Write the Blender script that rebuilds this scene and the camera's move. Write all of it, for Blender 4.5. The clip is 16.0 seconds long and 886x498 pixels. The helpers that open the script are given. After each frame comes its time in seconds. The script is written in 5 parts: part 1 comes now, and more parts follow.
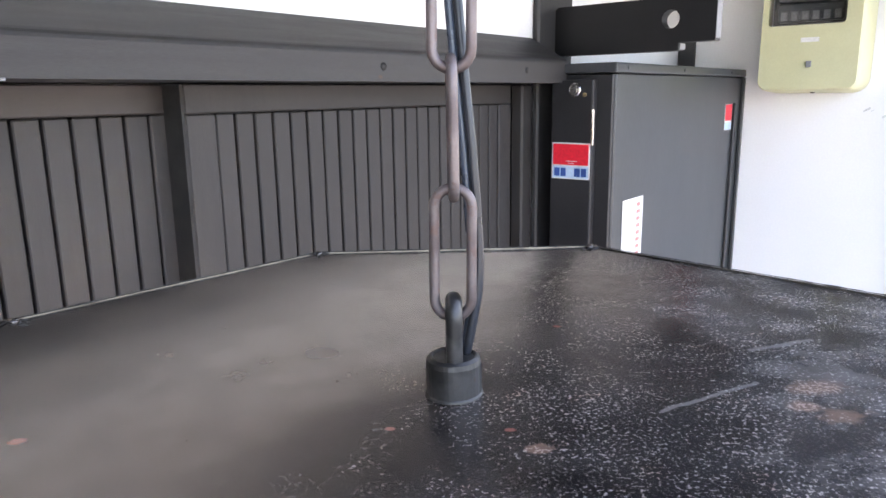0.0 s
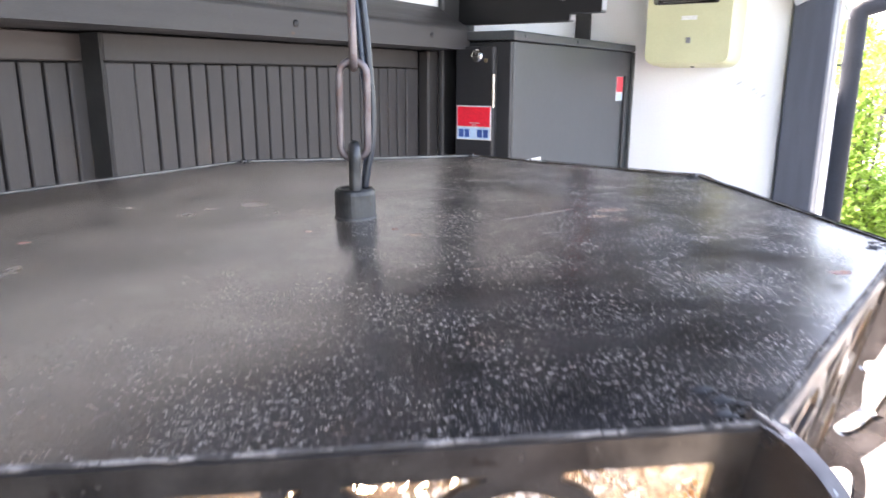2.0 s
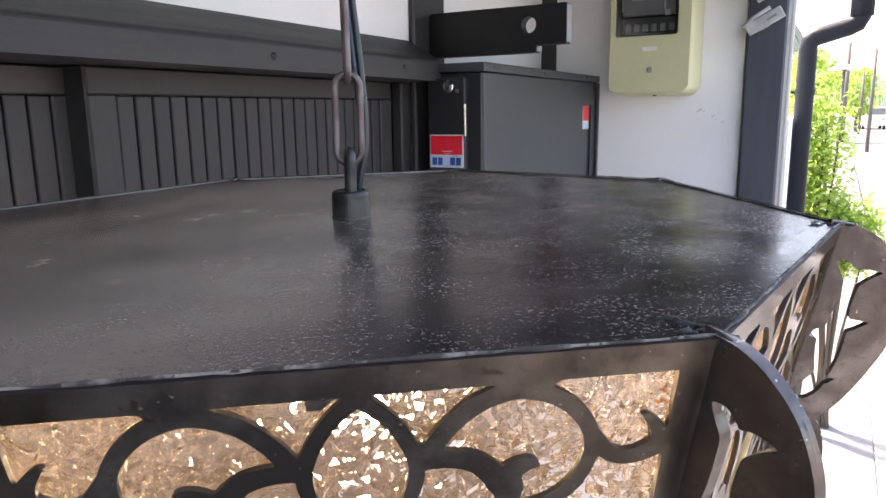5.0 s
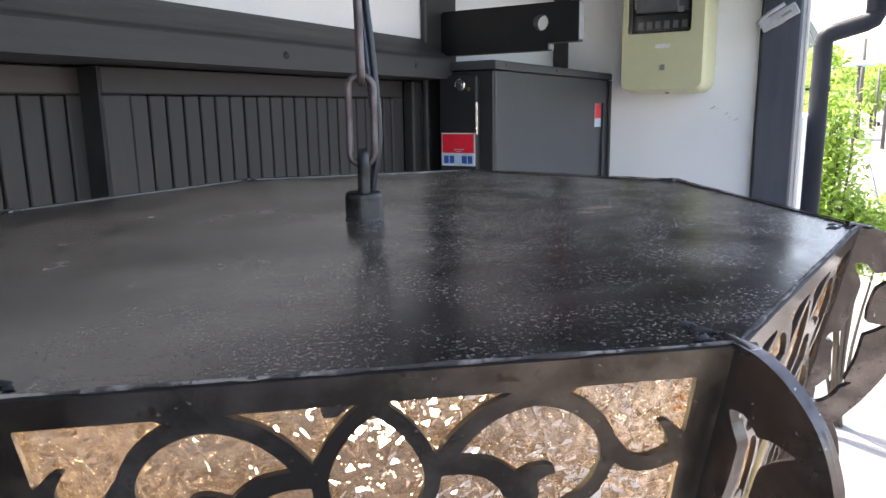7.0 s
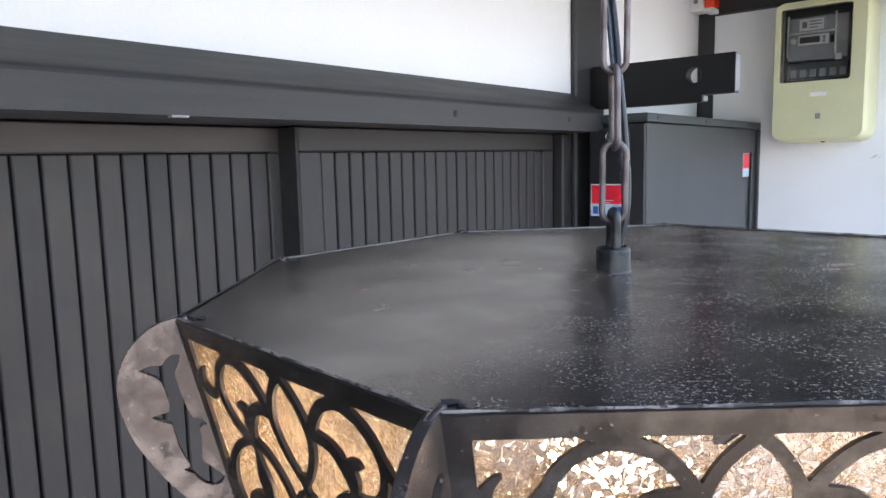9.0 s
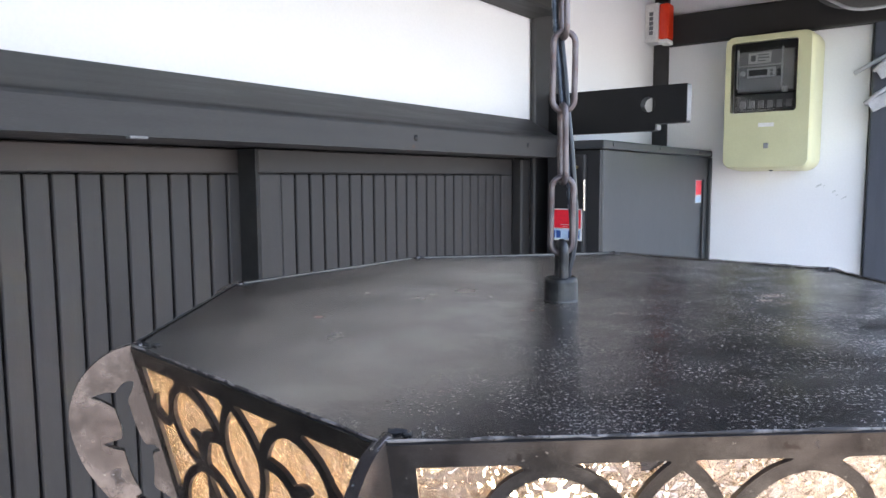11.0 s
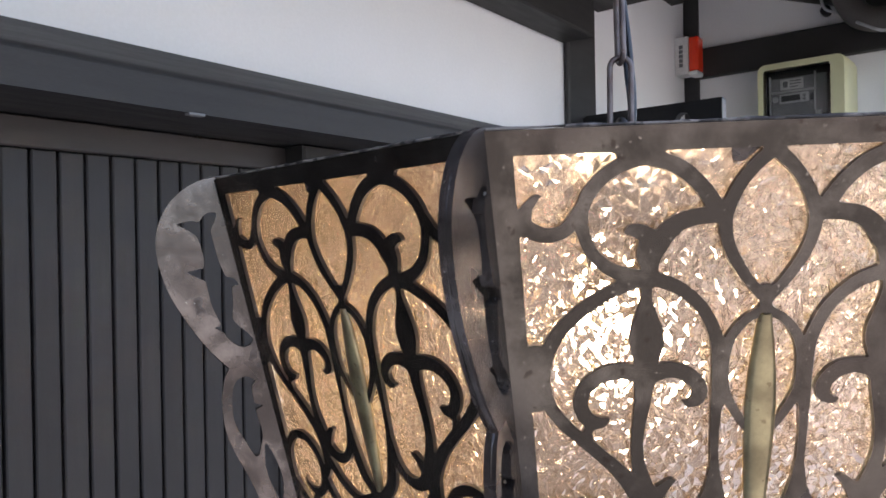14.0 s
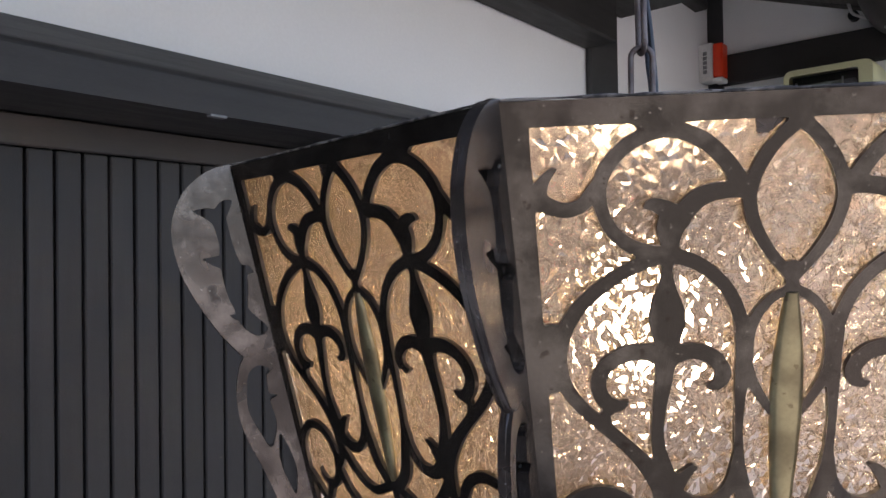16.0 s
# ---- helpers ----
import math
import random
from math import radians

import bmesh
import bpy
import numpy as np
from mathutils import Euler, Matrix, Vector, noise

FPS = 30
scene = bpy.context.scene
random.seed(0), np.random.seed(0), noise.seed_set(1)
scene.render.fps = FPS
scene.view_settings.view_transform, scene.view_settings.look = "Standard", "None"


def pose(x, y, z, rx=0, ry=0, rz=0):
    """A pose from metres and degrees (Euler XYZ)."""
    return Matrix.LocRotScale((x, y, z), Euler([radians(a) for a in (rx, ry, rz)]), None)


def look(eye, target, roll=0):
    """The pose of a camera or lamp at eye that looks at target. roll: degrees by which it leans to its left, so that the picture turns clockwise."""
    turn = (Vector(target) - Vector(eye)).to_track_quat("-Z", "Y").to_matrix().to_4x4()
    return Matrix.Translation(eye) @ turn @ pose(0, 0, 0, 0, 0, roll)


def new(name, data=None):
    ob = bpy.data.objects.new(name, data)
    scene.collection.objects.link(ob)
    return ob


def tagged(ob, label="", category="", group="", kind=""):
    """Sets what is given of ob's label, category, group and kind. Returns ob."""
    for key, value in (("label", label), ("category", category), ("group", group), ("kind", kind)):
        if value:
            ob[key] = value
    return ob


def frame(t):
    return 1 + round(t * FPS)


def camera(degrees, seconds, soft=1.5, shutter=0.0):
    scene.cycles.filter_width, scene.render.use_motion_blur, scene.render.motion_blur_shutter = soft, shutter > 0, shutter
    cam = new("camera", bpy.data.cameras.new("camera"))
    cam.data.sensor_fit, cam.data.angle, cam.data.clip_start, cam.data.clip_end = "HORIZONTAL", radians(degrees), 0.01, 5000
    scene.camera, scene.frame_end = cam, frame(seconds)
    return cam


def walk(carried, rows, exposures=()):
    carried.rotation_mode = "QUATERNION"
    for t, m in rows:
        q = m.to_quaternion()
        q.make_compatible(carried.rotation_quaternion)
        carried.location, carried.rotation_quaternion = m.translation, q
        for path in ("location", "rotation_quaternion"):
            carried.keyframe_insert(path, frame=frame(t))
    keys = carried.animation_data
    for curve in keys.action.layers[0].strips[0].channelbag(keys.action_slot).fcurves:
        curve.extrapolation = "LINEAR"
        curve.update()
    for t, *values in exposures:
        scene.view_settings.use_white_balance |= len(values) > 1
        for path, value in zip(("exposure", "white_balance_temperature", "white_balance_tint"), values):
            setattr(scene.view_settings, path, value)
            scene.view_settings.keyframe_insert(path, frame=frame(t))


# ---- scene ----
cam = camera(64.3, 16.0, shutter=0.5)
PATH = [
    (0, (-0.134, -0.111, 1.975), (1.393, 1.107, 1.547), -0.8),
    (0.5, (-0.135, -0.116, 1.975), (1.397, 1.096, 1.546), -0.8),
    (1, (-0.141, -0.133, 1.97), (1.42, 1.037, 1.532), -0.6),
    (1.5, (-0.163, -0.148, 1.958), (1.438, 0.957, 1.49), -0.0),
    (2, (-0.191, -0.16, 1.948), (1.465, 0.855, 1.473), 0.2),
    (2.5, (-0.209, -0.168, 1.941), (1.496, 0.773, 1.485), 0.2),
    (3, (-0.214, -0.168, 1.941), (1.521, 0.725, 1.504), -0.1),
    (3.5, (-0.215, -0.167, 1.941), (1.515, 0.744, 1.524), -0.5),
    (4, (-0.215, -0.168, 1.94), (1.51, 0.769, 1.556), -0.7),
    (6.5, (-0.215, -0.165, 1.938), (1.487, 0.812, 1.551), -1.0),
    (7, (-0.215, -0.166, 1.94), (1.483, 0.819, 1.554), -0.9),
    (7.5, (-0.231, -0.162, 1.944), (1.442, 0.863, 1.554), -0.8),
    (8, (-0.256, -0.152, 1.947), (1.357, 0.972, 1.586), -1.2),
    (8.5, (-0.268, -0.137, 1.948), (1.292, 1.082, 1.665), -1.3),
    (9, (-0.268, -0.137, 1.947), (1.263, 1.126, 1.7), -1.3),
    (9.5, (-0.27, -0.139, 1.95), (1.287, 1.094, 1.714), -0.9),
    (9.7, (-0.271, -0.141, 1.951), (1.305, 1.07, 1.723), -0.8),
    (11.8, (-0.275, -0.145, 1.952), (1.331, 1.031, 1.76), -0.4),
    (12, (-0.276, -0.144, 1.95), (1.328, 1.031, 1.733), -0.4),
    (12.5, (-0.273, -0.142, 1.94), (1.317, 1.044, 1.684), -0.6),
    (13, (-0.282, -0.141, 1.916), (1.297, 1.066, 1.697), -0.6),
    (13.5, (-0.288, -0.142, 1.889), (1.289, 1.082, 1.764), -0.7),
    (14, (-0.291, -0.139, 1.871), (1.27, 1.111, 1.867), -1.0),
    (14.5, (-0.287, -0.14, 1.864), (1.257, 1.13, 1.903), -1.1),
    (15, (-0.286, -0.14, 1.864), (1.247, 1.144, 1.91), -0.8),
    (15.5, (-0.288, -0.139, 1.864), (1.238, 1.153, 1.901), -0.8),
    (16, (-0.287, -0.138, 1.863), (1.235, 1.16, 1.891), -0.8),
]
walk(cam, [(t, look(eye, target, roll)) for t, eye, target, roll in PATH],
     exposures=[(0.0, 3.46, 7540, 19), (1.5, 3.51, 7540, 19), (2.0, 3.67, 7490, 19), (2.6, 3.48, 7540, 19), (3.5, 2.80, 7590, 21), (4.2, 2.60, 7590, 21), (6.5, 2.40, 7240, 15), (7.5, 2.40, 7240, 15), (8.0, 2.28, 7190, 15), (8.5, 2.59, 7090, 15), (9.0, 2.97, 7040, 15), (12.5, 3.07, 6890, 15), (13.2, 2.83, 6890, 15), (13.6, 2.58, 6940, 18), (14.2, 2.01, 6940, 18), (15.0, 1.86, 6990, 18), (16.0, 1.71, 7040, 18)])

# ---- sky, sun ----
SUN_EL = 55.0   # degrees
world = bpy.data.worlds.new("sky")
scene.world = world
world.use_nodes = True
wn = world.node_tree
wn.nodes.clear()
sky = wn.nodes.new("ShaderNodeTexSky")
sky.sky_type = 'NISHITA'
sky.sun_disc = False
sky.sun_elevation = radians(SUN_EL)
sky.sun_rotation = radians(28)
sky.air_density, sky.dust_density = 1.0, 2.5
bg = wn.nodes.new("ShaderNodeBackground")
bg.inputs["Strength"].default_value = 0.15
wo = wn.nodes.new("ShaderNodeOutputWorld")
wn.links.new(sky.outputs[0], bg.inputs[0])
wn.links.new(bg.outputs[0], wo.inputs[0])
sun_data = bpy.data.lights.new("sun", 'SUN')
sun_data.energy, sun_data.angle, sun_data.color = 3.5, radians(0.53), (1.0, 0.95, 0.88)
sun = new("sun", sun_data)
# the same direction as the sky's sun_rotation (clockwise from +y)
SX, SY = math.sin(radians(28)) * math.cos(radians(SUN_EL)), math.cos(radians(28)) * math.cos(radians(SUN_EL))
sun.matrix_world = look((SX * 20, SY * 20, math.sin(radians(SUN_EL)) * 20), (0, 0, 0))


# ---- helpers for meshes ----
def part(name, bm, material, parent=None, label="", smooth=False):
    me = bpy.data.meshes.new(name)
    bm.to_mesh(me)
    bm.free()
    return obj(name, me, material, parent, label, smooth)


def obj(name, me, material, parent=None, label="", smooth=False):
    if material and not me.materials:
        me.materials.append(material)
    if smooth:
        me.polygons.foreach_set("use_smooth", [True] * len(me.polygons))
    ob = new(name, me)
    if parent:
        ob.parent = parent
    if label:
        ob["label"] = label
    return ob


def empty(name, m=None):
    ob = new(name)
    ob.empty_display_size = 0.05
    if m is not None:
        ob.matrix_basis = m
    return ob


def add_box(bm, lo, hi, bevel=0.0, segments=1, m=None):
    lo, hi = Vector(lo), Vector(hi)
    made = bmesh.ops.create_cube(bm, size=1.0)["verts"]
    size, mid = hi - lo, (hi + lo) / 2
    for v in made:
        v.co = Vector((v.co.x * size.x, v.co.y * size.y, v.co.z * size.z)) + mid
    edges = list({e for v in made for e in v.link_edges})
    if bevel > 0:
        got = bmesh.ops.bevel(bm, geom=edges, offset=bevel, segments=segments, affect='EDGES', profile=0.6)
        made = list({v for f in got["faces"] for v in f.verts} | {v for v in made if v.is_valid})
    if m is not None:
        bmesh.ops.transform(bm, matrix=m, verts=[v for v in made if v.is_valid])
    return made


def box(lo, hi, bevel=0.0, segments=1, m=None):
    bm = bmesh.new()
    add_box(bm, lo, hi, bevel, segments, m)
    return bm


def add_tube(bm, pts, radius, sides=10, closed=False, caps=True):
    """A round tube along points; radius a number or one per point."""
    pts = [Vector(p) for p in pts]
    n = len(pts)
    rad = radius if isinstance(radius, (list, tuple)) else [radius] * n
    rings, side = [], None
    for i, p in enumerate(pts):
        a = pts[(i - 1) % n] if closed or i > 0 else p
        b = pts[(i + 1) % n] if closed or i < n - 1 else p
        d = (b - a).normalized()
        if side is None:
            side = d.orthogonal().normalized()
        side = (side - d * side.dot(d)).normalized()
        up = d.cross(side)
        rings.append([bm.verts.new(p + (side * math.cos(2 * math.pi * k / sides) + up * math.sin(2 * math.pi * k / sides)) * rad[i]) for k in range(sides)])
    for i in range(n if closed else n - 1):
        r0, r1 = rings[i], rings[(i + 1) % n]
        shift = 0
        if closed and i == n - 1:
            shift = min(range(sides), key=lambda q: (r0[0].co - r1[q].co).length)
        for k in range(sides):
            bm.faces.new((r0[k], r0[(k + 1) % sides], r1[(k + 1 + shift) % sides], r1[(k + shift) % sides]))
    if caps and not closed:
        bm.faces.new(rings[0][::-1])
        bm.faces.new(rings[-1])
    return bm


def tube(pts, radius, sides=10, closed=False):
    return add_tube(bmesh.new(), pts, radius, sides, closed)


def add_lathe(bm, profile, sides=32, m=None, caps=True):
    rings = []
    for r, z in profile:
        ring = [bm.verts.new((r * math.cos(2 * math.pi * k / sides), r * math.sin(2 * math.pi * k / sides), z)) for k in range(sides)]
        if m is not None:
            for v in ring:
                v.co = m @ v.co
        rings.append(ring)
    for r0, r1 in zip(rings, rings[1:]):
        for k in range(sides):
            bm.faces.new((r0[k], r0[(k + 1) % sides], r1[(k + 1) % sides], r1[k]))
    if caps:
        bm.faces.new(rings[0][::-1])
        bm.faces.new(rings[-1])
    return bm


def lathe(profile, sides=32, m=None):
    return add_lathe(bmesh.new(), profile, sides, m)


def spline(pts, per=8):
    """Catmull-Rom through tuples of any length."""
    p = [np.array(q, float) for q in pts]
    p = [2 * p[0] - p[1]] + p + [2 * p[-1] - p[-2]]
    out = []
    for i in range(1, len(p) - 2):
        for k in range(per):
            t = k / per
            out.append(0.5 * (2 * p[i] + (p[i + 1] - p[i - 1]) * t + (2 * p[i - 1] - 5 * p[i] + 4 * p[i + 1] - p[i + 2]) * t * t
                              + (3 * p[i] - p[i - 1] - 3 * p[i + 1] + p[i + 2]) * t ** 3))
    out.append(p[-2])
    return out


def prism(outline, y0, y1):
    """An extruded outline of (x, z) between y0 and y1."""
    bm = bmesh.new()
    a = [bm.verts.new((x, y0, z)) for x, z in outline]
    b = [bm.verts.new((x, y1, z)) for x, z in outline]
    bm.faces.new(a)
    bm.faces.new(b[::-1])
    for i in range(len(a)):
        j = (i + 1) % len(a)
        bm.faces.new((a[j], a[i], b[i], b[j]))
    bmesh.ops.recalc_face_normals(bm, faces=bm.faces)
    return bm


# ---- cut plates: a flat shape given by a distance field, cut out of sheet metal ----
def stroke_field(U, V, strokes, blend=0.5):
    """Distance to the union of tapering strokes of (u, v, radius)."""
    D = np.full(U.shape, 50.0)
    for pts in strokes:
        q = spline(pts, 6)
        d = np.full(U.shape, 50.0)
        for a, b in zip(q, q[1:]):
            du, dv = b[0] - a[0], b[1] - a[1]
            L = du * du + dv * dv + 1e-9
            t = np.clip(((U - a[0]) * du + (V - a[1]) * dv) / L, 0, 1)
            d = np.minimum(d, np.hypot(U - a[0] - t * du, V - a[1] - t * dv) - np.maximum(a[2] + t * (b[2] - a[2]), 0.02))
        h = np.clip(0.5 + 0.5 * (d - D) / blend, 0, 1)
        D = d + (D - d) * h - blend * h * (1 - h)
    return D


def cut_plate(name, field, u0, u1, v0, v1, step, thick):
    """Mesh of a plate where field(U, V) < 0; millimetres in, metres out. u to +x, v to -z, front towards -y."""
    us, vs = np.arange(u0, u1 + step, step), np.arange(v0, v1 + step, step)
    U, V = np.meshgrid(us, vs)
    D = field(U, V)
    verts, faces, sides = [], [], []

    def vert(u, v):
        verts.append((u, v))
        return len(verts) - 1
    inside = D < 0
    count = inside[:-1, :-1].astype(int) + inside[1:, :-1] + inside[1:, 1:] + inside[:-1, 1:]
    for r in range(count.shape[0]):
        row, c = count[r], 0
        while c < len(row):
            if row[c] == 4:
                e = c
                while e + 1 < len(row) and row[e + 1] == 4:
                    e += 1
                faces.append([vert(us[c], vs[r]), vert(us[e + 1], vs[r]), vert(us[e + 1], vs[r + 1]), vert(us[c], vs[r + 1])])
                c = e + 1
                continue
            if row[c] > 0:
                corner = [(c, r), (c + 1, r), (c + 1, r + 1), (c, r + 1)]
                poly, cuts = [], []
                for k in range(4):
                    (ca, ra), (cb, rb) = corner[k], corner[(k + 1) % 4]
                    da, db = D[ra, ca], D[rb, cb]
                    if da < 0:
                        poly.append(vert(us[ca], vs[ra]))
                    if (da < 0) != (db < 0):
                        t = da / (da - db)
                        i = vert(us[ca] + t * (us[cb] - us[ca]), vs[ra] + t * (vs[rb] - vs[ra]))
                        poly.append(i)
                        cuts.append((i, da < 0))
                if len(poly) > 2:
                    faces.append(poly)
                out = [i for i, leaving in cuts if leaving]
                back = [i for i, leaving in cuts if not leaving]
                sides += list(zip(out, back[-1:] + back[:-1])) if len(out) > 1 else list(zip(out, back))
            c += 1
    n = len(verts)
    co = [(u / 1000, -thick / 1000, -v / 1000) for u, v in verts] + [(u / 1000, 0.0, -v / 1000) for u, v in verts]
    # v runs down, so the order (u, v) clockwise as seen from the front faces -y
    fs = [f[::-1] for f in faces] + [[i + n for i in f] for f in faces] + [(a, b, b + n, a + n) for a, b in sides]
    me = bpy.data.meshes.new(name)
    me.from_pydata(co, [], fs)
    bm = bmesh.new()
    bm.from_mesh(me)
    bmesh.ops.remove_doubles(bm, verts=bm.verts, dist=1e-6)
    bm.to_mesh(me)
    bm.free()
    me.update()
    return me


# ---- materials ----
def nodes_of(name):
    mat = bpy.data.materials.new(name)
    mat.use_nodes = True
    nt = mat.node_tree
    return mat, nt, nt.nodes["Principled BSDF"]


def tex(nt, kind, scale, coords="Object", detail=4.0, stretch=None, rough=0.55):
    tc = nt.nodes.new("ShaderNodeTexCoord")
    src = tc.outputs[coords]
    if stretch:
        mp = nt.nodes.new("ShaderNodeMapping")
        mp.inputs["Scale"].default_value = stretch
        nt.links.new(src, mp.inputs[0])
        src = mp.outputs[0]
    t = nt.nodes.new(kind)
    nt.links.new(src, t.inputs["Vector"])
    t.inputs["Scale"].default_value = scale
    if kind == "ShaderNodeTexNoise":
        t.inputs["Detail"].default_value = detail
        t.inputs["Roughness"].default_value = rough
    return t


def ramp(nt, src, stops):
    r = nt.nodes.new("ShaderNodeValToRGB")
    el = r.color_ramp.elements
    while len(el) < len(stops):
        el.new(0.5)
    for e, (pos, col) in zip(el, stops):
        e.position = pos
        e.color = (*col, 1) if isinstance(col, (tuple, list)) else (col, col, col, 1)
    nt.links.new(src, r.inputs[0])
    return r.outputs[0]


def mix(nt, fac, a, b, mode='MIX'):
    m = nt.nodes.new("ShaderNodeMix")
    m.data_type, m.blend_type = 'RGBA', mode
    for k, val in ((0, fac), (6, a), (7, b)):
        sock = m.inputs[k]
        if isinstance(val, (int, float)):
            sock.default_value = val if k == 0 else (val, val, val, 1)
        elif isinstance(val, tuple):
            sock.default_value = (*val, 1)
        else:
            nt.links.new(val, sock)
    return m.outputs[2]


def maths(nt, op, a, b=0.0, clamp=False):
    m = nt.nodes.new("ShaderNodeMath")
    m.operation, m.use_clamp = op, clamp
    for sock, val in ((m.inputs[0], a), (m.inputs[1], b)):
        if isinstance(val, (int, float)):
            sock.default_value = val
        else:
            nt.links.new(val, sock)
    return m.outputs[0]


def bump(nt, bsdf, height, strength, dist=0.001):
    b = nt.nodes.new("ShaderNodeBump")
    b.inputs["Strength"].default_value, b.inputs["Distance"].default_value = strength, dist
    nt.links.new(height, b.inputs["Height"])
    nt.links.new(b.outputs[0], bsdf.inputs["Normal"])


def paint(name, colour, dark=None, rough=0.5, scale=30, grain=400, stretch=None, metallic=0.0, bumpy=0.15, spread=0.12, spec=0.5, fleck=(0.86, 1.06)):
    """Painted or plain surface with two scales of variation."""
    mat, nt, b = nodes_of(name)
    dark = dark or tuple(c * 0.75 for c in colour)
    n1 = tex(nt, "ShaderNodeTexNoise", scale, stretch=stretch)
    n2 = tex(nt, "ShaderNodeTexNoise", grain, detail=2, stretch=stretch)
    c1 = mix(nt, ramp(nt, n1.outputs[0], [(0.35, 0.0), (0.65, 1.0)]), dark, colour)
    inf = nt.nodes.new("ShaderNodeObjectInfo")
    vary = maths(nt, 'ADD', maths(nt, 'MULTIPLY', inf.outputs["Random"], spread), 1 - spread / 2)
    c2 = mix(nt, 1.0, c1, ramp(nt, n2.outputs[0], [(0.3, fleck[0]), (0.7, fleck[1])]), 'MULTIPLY')
    hsv = nt.nodes.new("ShaderNodeHueSaturation")
    nt.links.new(vary, hsv.inputs["Value"])
    nt.links.new(c2, hsv.inputs["Color"])
    nt.links.new(hsv.outputs[0], b.inputs["Base Color"])
    nt.links.new(ramp(nt, n1.outputs[0], [(0.3, rough * 0.85), (0.7, min(1, rough * 1.15))]), b.inputs["Roughness"])
    b.inputs["Metallic"].default_value = metallic
    b.inputs["Specular IOR Level"].default_value = spec
    bump(nt, b, n2.outputs[0], bumpy, 0.0006)
    return mat


M_wood = paint("black_stained_wood", (0.036, 0.035, 0.036), (0.024, 0.024, 0.025), 0.55, 6, 120, (1.5, 12, 12), bumpy=0.3)
M_beam = paint("dark_brown_beam", (0.020, 0.018, 0.017), (0.012, 0.011, 0.010), 0.6, 6, 90, (2, 12, 12), bumpy=0.3)
M_slat = paint("grey_brown_slat", (0.034, 0.032, 0.0315), (0.0255, 0.024, 0.024), 0.58, 9, 150, (14, 14, 1.2), bumpy=0.3, spread=0.16, spec=0.3)
M_rail = paint("weathered_dark_rail", (0.044, 0.0425, 0.0425), (0.033, 0.0315, 0.0315), 0.5, 7, 140, (1.2, 14, 14), bumpy=0.3, spec=0.3)
M_worn = paint("worn_brown_wood", (0.033, 0.027, 0.025), (0.022, 0.0185, 0.018), 0.55, 9, 140, (1.2, 14, 14), bumpy=0.3)
# near-black: deep shade in gaps and recesses is put into this colour
M_gapshade = paint("gap_shade_black", (0.012, 0.012, 0.012), None, 0.8)
M_plaster = paint("white_plaster", (0.775, 0.78, 0.78), (0.74, 0.745, 0.745), 0.85, 4, 260, bumpy=0.07, spread=0.0, fleck=(0.975, 1.01))
M_black = paint("black_enamel", (0.010, 0.010, 0.011), None, 0.45, 20, 300, spec=0.3)
M_casegrey = paint("slate_grey_sheet_metal", (0.042, 0.046, 0.049), (0.031, 0.035, 0.038), 0.34, 9, 300, (1, 1, 0.25), bumpy=0.06)
M_casedark = paint("charcoal_sheet_metal", (0.021, 0.021, 0.023), (0.016, 0.016, 0.018), 0.45, 10, 300)
M_post = paint("blue_grey_post_paint", (0.061, 0.069, 0.088), (0.048, 0.055, 0.072), 0.5, 8, 200, (10, 10, 1))
M_pipe = paint("dark_pvc", (0.016, 0.019, 0.026), None, 0.5, 10, 300, spec=0.15)
M_cream = paint("khaki_cream_plastic", (0.60, 0.59, 0.36), (0.56, 0.55, 0.335), 0.45, 10, 350, bumpy=0.03, fleck=(0.97, 1.02))
M_white = paint("white_plastic", (0.78, 0.77, 0.74), None, 0.4, 12, 300, bumpy=0.05)
M_red = paint("red_print", (0.80, 0.025, 0.045), (0.76, 0.02, 0.04), 0.35, 20, 300, bumpy=0.02)
M_blue = paint("pale_blue_print", (0.50, 0.68, 0.86), None, 0.35, 20, 300, bumpy=0.02)
M_navy = paint("navy_print", (0.03, 0.09, 0.32), None, 0.35, 20, 300, bumpy=0.02)
M_paper = paint("sticker_white", (0.72, 0.715, 0.70), None, 0.4, 20, 300, bumpy=0.02)
M_ink = paint("grey_ink", (0.16, 0.16, 0.17), None, 0.5, 20, 300, bumpy=0.02)
M_pink = paint("faded_red_print", (0.60, 0.24, 0.22), None, 0.5, 60, 400, bumpy=0.02)
M_chrome = paint("worn_chrome", (0.62, 0.61, 0.59), (0.42, 0.41, 0.40), 0.18, 120, 500, metallic=1.0)
M_meter = paint("meter_grey_plastic", (0.25, 0.25, 0.255), (0.19, 0.19, 0.195), 0.45, 25, 300)
M_meterlight = paint("meter_light_plastic", (0.55, 0.55, 0.55), None, 0.45, 25, 300)
M_cable = paint("black_cable_sheath", (0.022, 0.024, 0.030), None, 0.3, 60, 500, bumpy=0.05)
M_cableblue = paint("blue_black_cable_sheath", (0.060, 0.075, 0.10), None, 0.28, 60, 500, bumpy=0.05)
M_concrete = paint("pale_concrete", (0.22, 0.215, 0.21), (0.18, 0.175, 0.17), 0.85, 2, 60, bumpy=0.4)
M_kerb = paint("pale_grey_kerbstone", (0.33, 0.315, 0.295), (0.26, 0.245, 0.23), 0.85, 3, 80, bumpy=0.4)
M_asphalt = paint("pale_worn_concrete_road", (0.21, 0.21, 0.21), (0.17, 0.17, 0.172), 0.9, 0.7, 50, bumpy=0.4)
M_farpole = paint("dark_weathered_pole", (0.15, 0.13, 0.115), None, 0.8, 3, 60)
